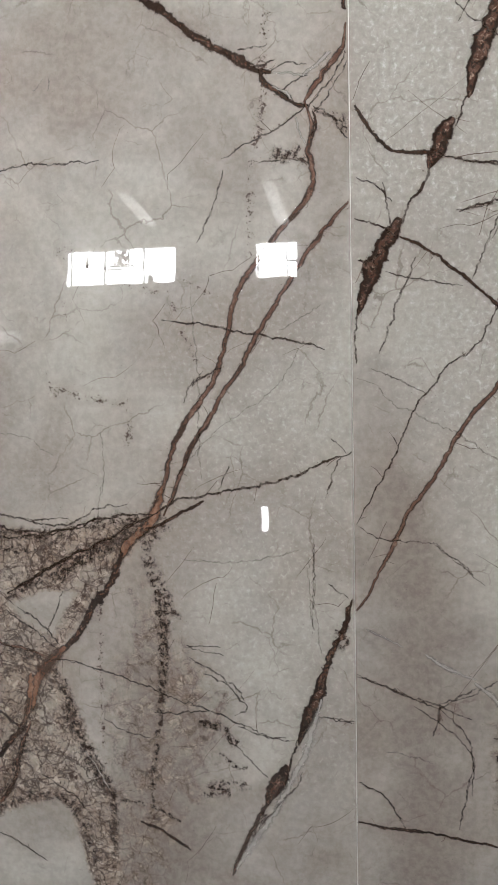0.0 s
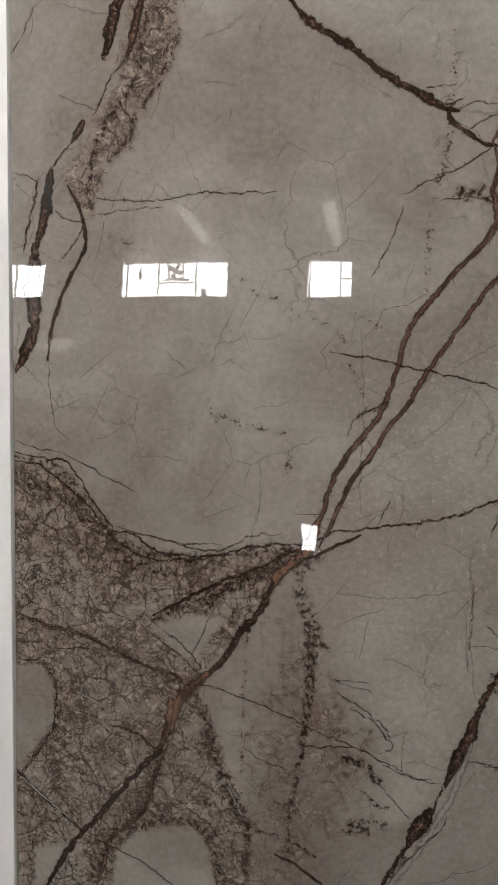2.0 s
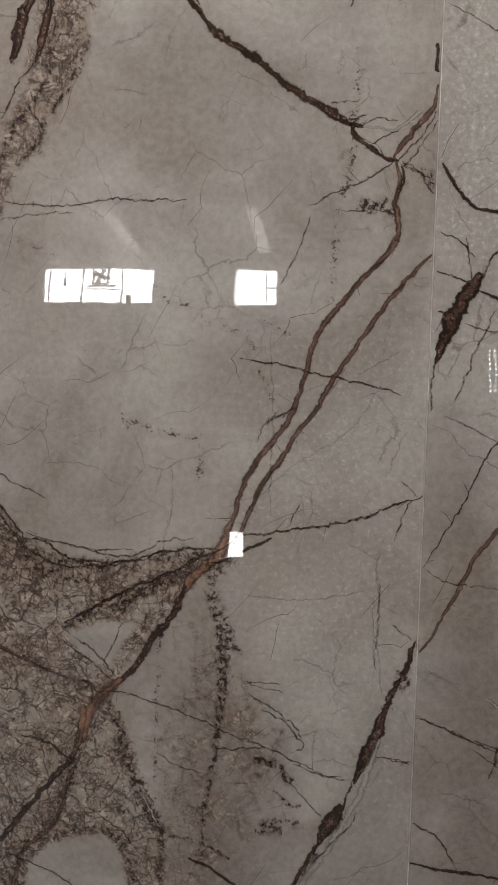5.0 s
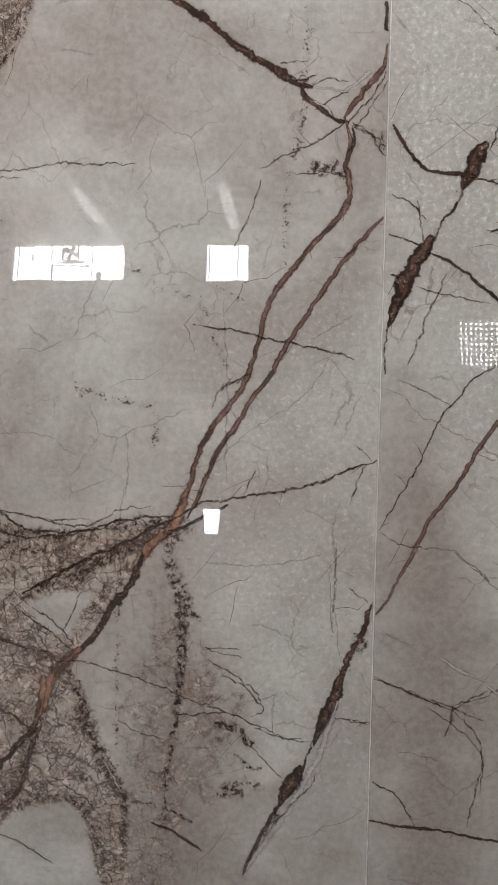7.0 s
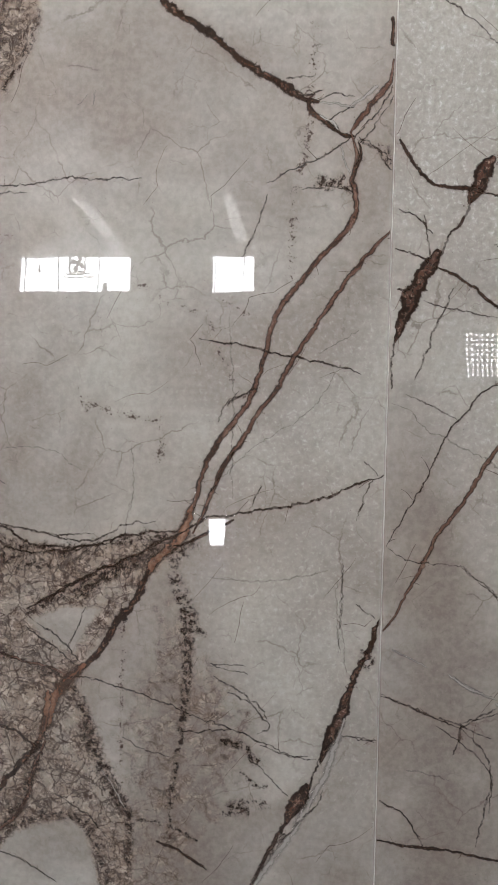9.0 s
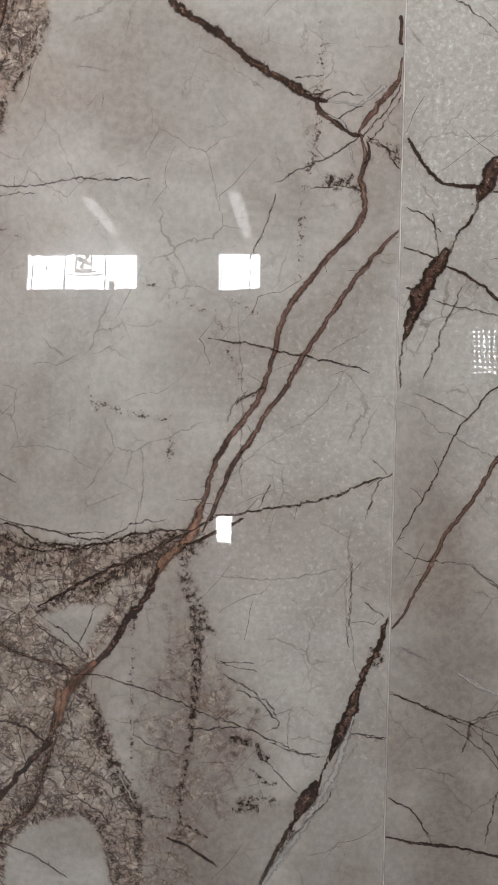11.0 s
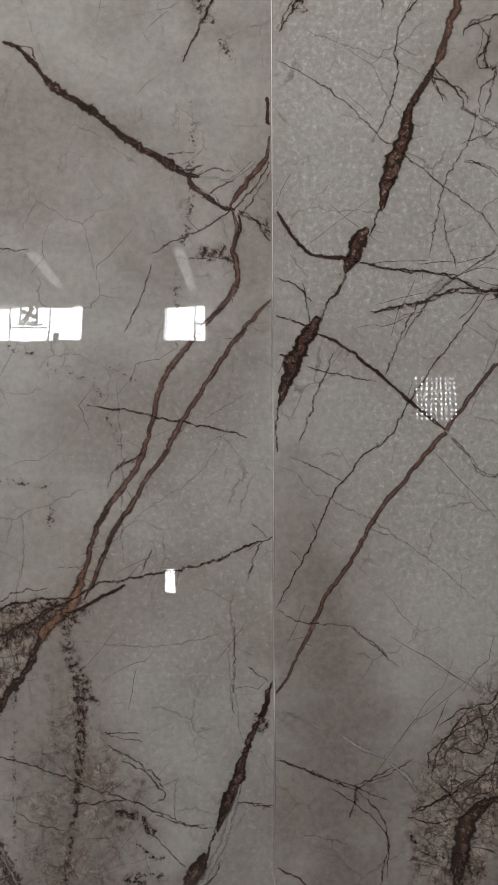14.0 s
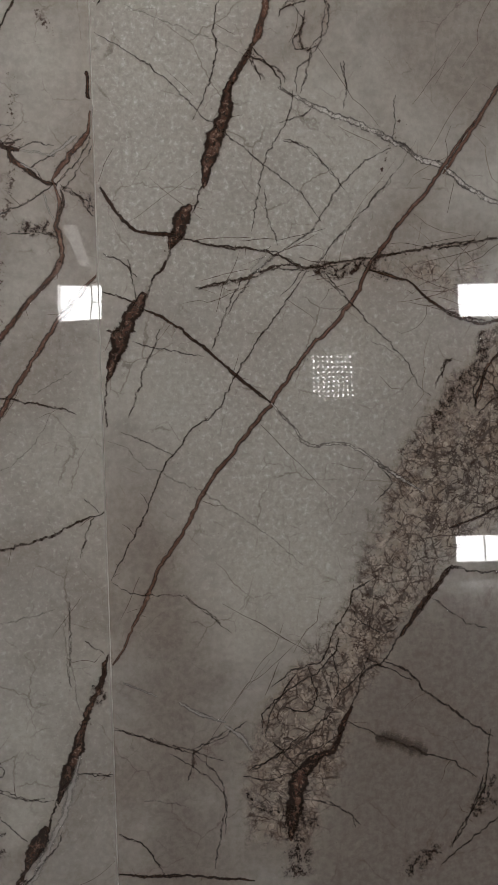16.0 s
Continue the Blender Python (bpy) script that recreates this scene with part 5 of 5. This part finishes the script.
vein(slab_b, "web", 0.018, (0.889, 1.621), (0.869, 1.527), (0.825, 1.486), (0.784, 1.432), (0.758, 1.378))
vein(slab_b, "web", 0.018, (0.862, 0.451), (0.886, 0.498), (0.917, 0.553))
vein(slab_b, "dark", 0.006, (0.900, 0.667), (0.891, 0.555), (0.867, 0.486), (0.804, 0.376))
vein(slab_b, "dark", 0.006, (0.931, 0.454), (0.860, 0.401), (0.776, 0.335))
vein(slab_b, "web", 0.031, (0.692, 0.319), (0.734, 0.352), (0.776, 0.378))
vein(slab_b, "dark", 0.009, (0.924, 1.575), (0.887, 1.523), (0.863, 1.444))
vein(slab_b, "dark", 0.008, (0.786, 1.513), (0.793, 1.553), (0.810, 1.560))
vein(slab_b, "hair", 0.004, (0.623, 1.225), (0.663, 1.272), (0.621, 1.325))
vein(slab_b, "faint", 0.003, (0.522, 1.179), (0.581, 1.259), (0.635, 1.332))
vein(slab_b, "web", 0.026, (0.391, 0.456), (0.432, 0.467), (0.480, 0.450))
vein(slab_b, "web", 0.036, (0.421, 0.436), (0.431, 0.386), (0.423, 0.323))
vein(slab_b, "web", 0.023, (0.853, 0.465), (0.886, 0.506), (0.917, 0.476))
vein(slab_b, "dark", 0.005, (0.800, 0.376), (0.846, 0.459), (0.872, 0.514), (0.882, 0.556))
vein(slab_b, "web", 0.013, (0.877, 1.622), (0.877, 1.550), (0.836, 1.518), (0.809, 1.485), (0.768, 1.427))
vein(slab_b, "dark", 0.005, (0.866, 1.451), (0.860, 1.484), (0.879, 1.513), (0.906, 1.494), (0.917, 1.470), (0.893, 1.450), (0.870, 1.424))
vein(slab_b, "dark", 0.009, (0.801, 1.159), (0.862, 1.180), (0.931, 1.211))
vein(slab_b, "dark", 0.008, (0.724, 0.952), (0.766, 1.018), (0.807, 1.064), (0.862, 1.055), (0.924, 1.050))
vein(slab_b, "web", 0.021, (0.687, 1.343), (0.714, 1.355), (0.734, 1.342))
vein(slab_b, "hair", 0.005, (0.769, 1.486), (0.789, 1.538), (0.809, 1.554))
vein(slab_b, "dots", 0.016, (0.396, 0.360), (0.423, 0.337), (0.471, 0.313))
vein(slab_b, "dark", 0.005, (0.320, 0.595), (0.395, 0.639), (0.436, 0.671))
vein(slab_b, "dark", 0.005, (0.422, 0.623), (0.503, 0.654), (0.544, 0.686))
vein(slab_b, "dark", 0.005, (0.587, 0.862), (0.655, 0.825), (0.709, 0.795))
vein(slab_b, "hair", 0.004, (0.447, 0.518), (0.501, 0.508), (0.555, 0.476), (0.569, 0.441))
vein(slab_b, "dark", 0.005, (0.534, 0.906), (0.520, 0.865), (0.479, 0.826), (0.425, 0.795), (0.356, 0.737), (0.349, 0.683))
vein(slab_b, "dark", 0.005, (0.562, 1.013), (0.569, 0.972), (0.588, 0.944), (0.642, 0.914), (0.676, 0.927))
vein(slab_b, "dark", 0.005, (0.459, 0.841), (0.478, 0.772), (0.457, 0.732), (0.397, 0.748))
vein(slab_b, "dark", 0.004, (0.520, 0.865), (0.532, 0.797), (0.518, 0.756))
vein(slab_b, "dark", 0.004, (0.532, 0.769), (0.587, 0.821), (0.615, 0.875))
vein(slab_b, "brown", 0.012, (0.951, 2.223), (0.878, 2.110), (0.831, 2.038), (0.789, 1.979))
vein(slab_b, "dark", 0.008, (0.777, 1.808), (0.850, 1.821), (0.951, 1.843))
vein(slab_b, "dark", 0.009, (0.796, 1.662), (0.877, 1.639), (0.951, 1.653))
vein(slab_b, "chain", 0.013, (0.795, 1.992), (0.851, 1.945), (0.938, 1.902))

vein(slab_a, "hair", 0.005, (-0.353, 0.703), (-0.302, 0.678), (-0.262, 0.639), (-0.255, 0.619), (-0.281, 0.604))
vein(slab_a, "hair", 0.004, (-0.396, 0.763), (-0.356, 0.758), (-0.303, 0.747))
vein(slab_a, "dark", 0.005, (-0.476, 0.599), (-0.408, 0.603), (-0.341, 0.611))
vein(slab_a, "web", 0.010, (-0.368, 0.585), (-0.314, 0.574), (-0.287, 0.534), (-0.260, 0.529))
vein(slab_a, "hair", 0.004, (-0.274, 0.576), (-0.194, 0.554), (-0.141, 0.550))
vein(slab_a, "hair", 0.004, (-0.300, 0.540), (-0.246, 0.495), (-0.206, 0.455))
vein(slab_a, "web", 0.014, (-0.353, 0.417), (-0.286, 0.436), (-0.245, 0.425))
vein(slab_a, "hair", 0.004, (-0.606, 0.578), (-0.544, 0.546), (-0.490, 0.535))
vein(slab_a, "dots", 0.007, (-0.490, 0.465), (-0.487, 0.408), (-0.485, 0.322))
vein(slab_a, "web", 0.008, (-0.573, 0.373), (-0.490, 0.362), (-0.421, 0.327))
vein(slab_a, "hair", 0.005, (-0.231, 0.327), (-0.191, 0.379), (-0.139, 0.439), (-0.124, 0.475))
vein(slab_a, "web", 0.010, (-0.211, 0.371), (-0.251, 0.304), (-0.290, 0.236))
vein(slab_a, "dark", 0.005, (-0.084, 0.611), (-0.038, 0.604), (-0.009, 0.599))
vein(slab_a, "hair", 0.004, (-0.058, 0.926), (-0.032, 0.907), (-0.014, 0.891))
vein(slab_a, "web", 0.007, (-0.043, 0.820), (-0.029, 0.774), (-0.011, 0.802))
vein(slab_b, "dark", 0.005, (0.003, 0.711), (0.063, 0.691), (0.127, 0.665), (0.185, 0.645))
vein(slab_b, "hair", 0.005, (0.185, 0.645), (0.237, 0.594), (0.258, 0.541), (0.257, 0.500), (0.238, 0.417), (0.230, 0.361))
vein(slab_b, "hair", 0.005, (0.185, 0.645), (0.222, 0.673), (0.265, 0.696))
vein(slab_b, "dots", 0.006, (0.185, 0.642), (0.184, 0.591))
vein(slab_b, "hair", 0.005, (0.007, 0.459), (0.071, 0.419), (0.112, 0.352))
vein(slab_b, "faint", 0.004, (0.067, 0.536), (0.119, 0.529), (0.171, 0.515))
vein(slab_b, "hair", 0.004, (0.172, 1.019), (0.229, 0.976), (0.257, 0.952))
vein(slab_b, "pale", 0.008, (0.162, 0.764), (0.213, 0.733), (0.264, 0.716))
vein(slab_b, "dark", 0.005, (0.419, 2.337), (0.464, 2.357), (0.529, 2.377), (0.594, 2.416), (0.610, 2.455))
vein(slab_b, "hair", 0.005, (0.529, 2.377), (0.524, 2.299), (0.493, 2.260), (0.477, 2.196), (0.464, 2.157))
vein(slab_b, "hair", 0.006, (0.477, 2.337), (0.464, 2.279), (0.477, 2.250), (0.501, 2.261))
vein(slab_b, "web", 0.006, (0.477, 2.325), (0.464, 2.273), (0.484, 2.248))
vein(slab_b, "hair", 0.004, (0.607, 2.410), (0.673, 2.443), (0.714, 2.463))
vein(slab_b, "hair", 0.004, (0.562, 2.229), (0.566, 2.197), (0.571, 2.156))
vein(slab_b, "faint", 0.004, (0.077, 2.345), (0.167, 2.308), (0.270, 2.271), (0.347, 2.233))
vein(slab_b, "hair", 0.004, (0.425, 2.056), (0.477, 2.041), (0.529, 1.990), (0.562, 1.945))
vein(slab_b, "hair", 0.005, (0.667, 2.036), (0.595, 1.997), (0.529, 1.925), (0.490, 1.860), (0.406, 1.802), (0.347, 1.756), (0.321, 1.717), (0.288, 1.665))
vein(slab_b, "pale", 0.014, (0.344, 1.760), (0.367, 1.782), (0.393, 1.804))
vein(slab_b, "hair", 0.004, (0.673, 1.978), (0.608, 1.900), (0.530, 1.821), (0.490, 1.769))
vein(slab_b, "dark", 0.005, (0.230, 1.827), (0.308, 1.816), (0.373, 1.808), (0.425, 1.789), (0.477, 1.769), (0.543, 1.775))
vein(slab_b, "hair", 0.005, (0.217, 1.727), (0.321, 1.741), (0.399, 1.767), (0.477, 1.762))
vein(slab_b, "hair", 0.004, (0.484, 1.769), (0.543, 1.718), (0.602, 1.659))
vein(slab_b, "dark", 0.007, (0.351, 2.240), (0.386, 2.223), (0.419, 2.208), (0.428, 2.180))
vein(slab_b, "hair", 0.005, (0.347, 2.253), (0.363, 2.214), (0.386, 2.185))
vein(slab_b, "dark", 0.006, (0.055, 2.466), (0.065, 2.428), (0.041, 2.383), (0.016, 2.342))
vein(slab_b, "web", 0.010, (0.052, 2.447), (0.065, 2.415), (0.077, 2.396))
vein(slab_b, "web", 0.012, (0.477, 1.769), (0.543, 1.750), (0.608, 1.770), (0.661, 1.737))
vein(slab_b, "dots", 0.008, (0.641, 1.978), (0.676, 2.049), (0.693, 2.108))
vein(slab_b, "dots", 0.012, (0.713, 1.770), (0.779, 1.731), (0.832, 1.666))
# the torn upper edge of the breccia and its inner seams
vein(slab_a, "web", 0.022, (-1.199, 1.255), (-1.09, 1.235), (-1.0, 1.14), (-0.93, 1.065), (-0.83, 1.03), (-0.72, 1.03), (-0.6, 1.055), (-0.47, 1.075))
vein(slab_a, "web", 0.026, (-1.199, 1.2), (-1.08, 1.17), (-0.98, 1.08), (-0.87, 1.0), (-0.75, 0.99))
vein(slab_a, "web", 0.02, (-0.47, 1.06), (-0.6, 0.995), (-0.72, 0.935), (-0.84, 0.87))
vein(slab_a, "web", 0.016, (-1.199, 0.85), (-1.0, 0.81), (-0.86, 0.755), (-0.74, 0.72))
vein(slab_a, "web", 0.016, (-1.127, 0.74), (-1.085, 0.68), (-1.09, 0.58), (-1.15, 0.48))
vein(slab_a, "web", 0.02, (-0.79, 0.6), (-0.84, 0.44), (-0.93, 0.31), (-1.0, 0.16))
vein(slab_a, "web", 0.016, (-0.9, 0.32), (-0.78, 0.37), (-0.69, 0.34), (-0.64, 0.2))
crack_field(slab_a, [(-1.19, 2.45), (-0.01, 2.45), (-0.01, 0.2), (-0.5, 0.2), (-0.45, 1.1), (-1.19, 1.3)], 40, (0.05, 0.22), (0.0004, 0.0007), (0.5, 1.0), 50, 9, 4.0, 0.03)
crack_field(slab_b, [(0.01, 2.45), (0.9, 2.45), (0.9, 1.6), (0.6, 1.1), (0.3, 0.6), (0.01, 0.3)], 22, (0.08, 0.38), (0.0004, 0.0008), (0.4, 1.0), 55, 13, 4.0, 0.025)
crack_field(slab_b, [(0.01, 2.45), (0.9, 2.45), (0.9, 1.6), (0.6, 1.1), (0.3, 0.6), (0.01, 0.3)], 15, (0.06, 0.3), (0.0004, 0.0008), (0.4, 1.0), -35, 14, 4.0, 0.03)
crack_field(slab_b, [(0.3, 1.86), (0.66, 1.84), (0.9, 1.86), (0.9, 1.62), (0.7, 1.72), (0.3, 1.72)], 30, (0.06, 0.22), (0.0004, 0.0009), (0.2, 0.8), 8, 15, 9.0, 0.05)
for piece in (slab_a, slab_b):
    lay_strands(piece)
    lay_sprays(piece)

# ---- the rack and its fittings ----
plinth = tagged(new("slab_rack"), "low black steel rack that carries the slabs", "rack")
plinth.matrix_world = LEAN
part("foot_rail", boxed(-2.6, 1.4, -0.03, 0.06, 0.01, SLAB_Z0, bevel=0.003), DARK, plinth)
part("top_channel", boxed(-1.2, 1.2, -0.004, 0.03, SLAB_Z1 + 0.001, SLAB_Z1 + 0.009, bevel=0.001), DARK, plinth, "thin black channel along the top edge")
for x in (-1.15, -0.4, 0.4, 1.15):
    part("upright", boxed(x - 0.03, x + 0.03, 0.02, 0.06, SLAB_Z0, SLAB_Z1, bevel=0.003), DARK, plinth)


def clip(x):
    """A round-nosed metal plate over the joint, with two screw holes."""
    holder = tagged(new("slab_clip"), "round-nosed brushed metal clip over the joint", "clip")
    holder.matrix_world = LEAN @ Matrix.Translation((x, -0.006, SLAB_Z1))
    bm = bmesh.new()
    r = 0.028
    arc = [(r * math.cos(a), 0.008 + r * 0.78 * math.sin(a)) for a in np.linspace(-math.pi, 0, 20)]
    outline = [(-r, 0.03)] + arc + [(r, 0.03)]
    face = bm.faces.new([bm.verts.new((a, 0, b)) for a, b in outline])
    out = bmesh.ops.extrude_face_region(bm, geom=[face])
    for v in out["geom"]:
        if isinstance(v, bmesh.types.BMVert):
            v.co.y -= 0.003
    bmesh.ops.recalc_face_normals(bm, faces=bm.faces)
    part("plate", bm, CHROME, holder)
    for dx in (-0.011, 0.011):
        part("screw_hole", tube(bmesh.new(), (dx, -0.0036, 0.002), (dx, -0.0005, 0.002), 0.0045), DARK, holder)
    return holder


clip(-0.004)

panel = tagged(part("display_panel", boxed(-2.4, -1.206, -0.006, 0.012, SLAB_Z0, 2.6, bevel=0.002), WHITE), "plain white display panel beside the slab", "panel")
panel.matrix_world = LEAN
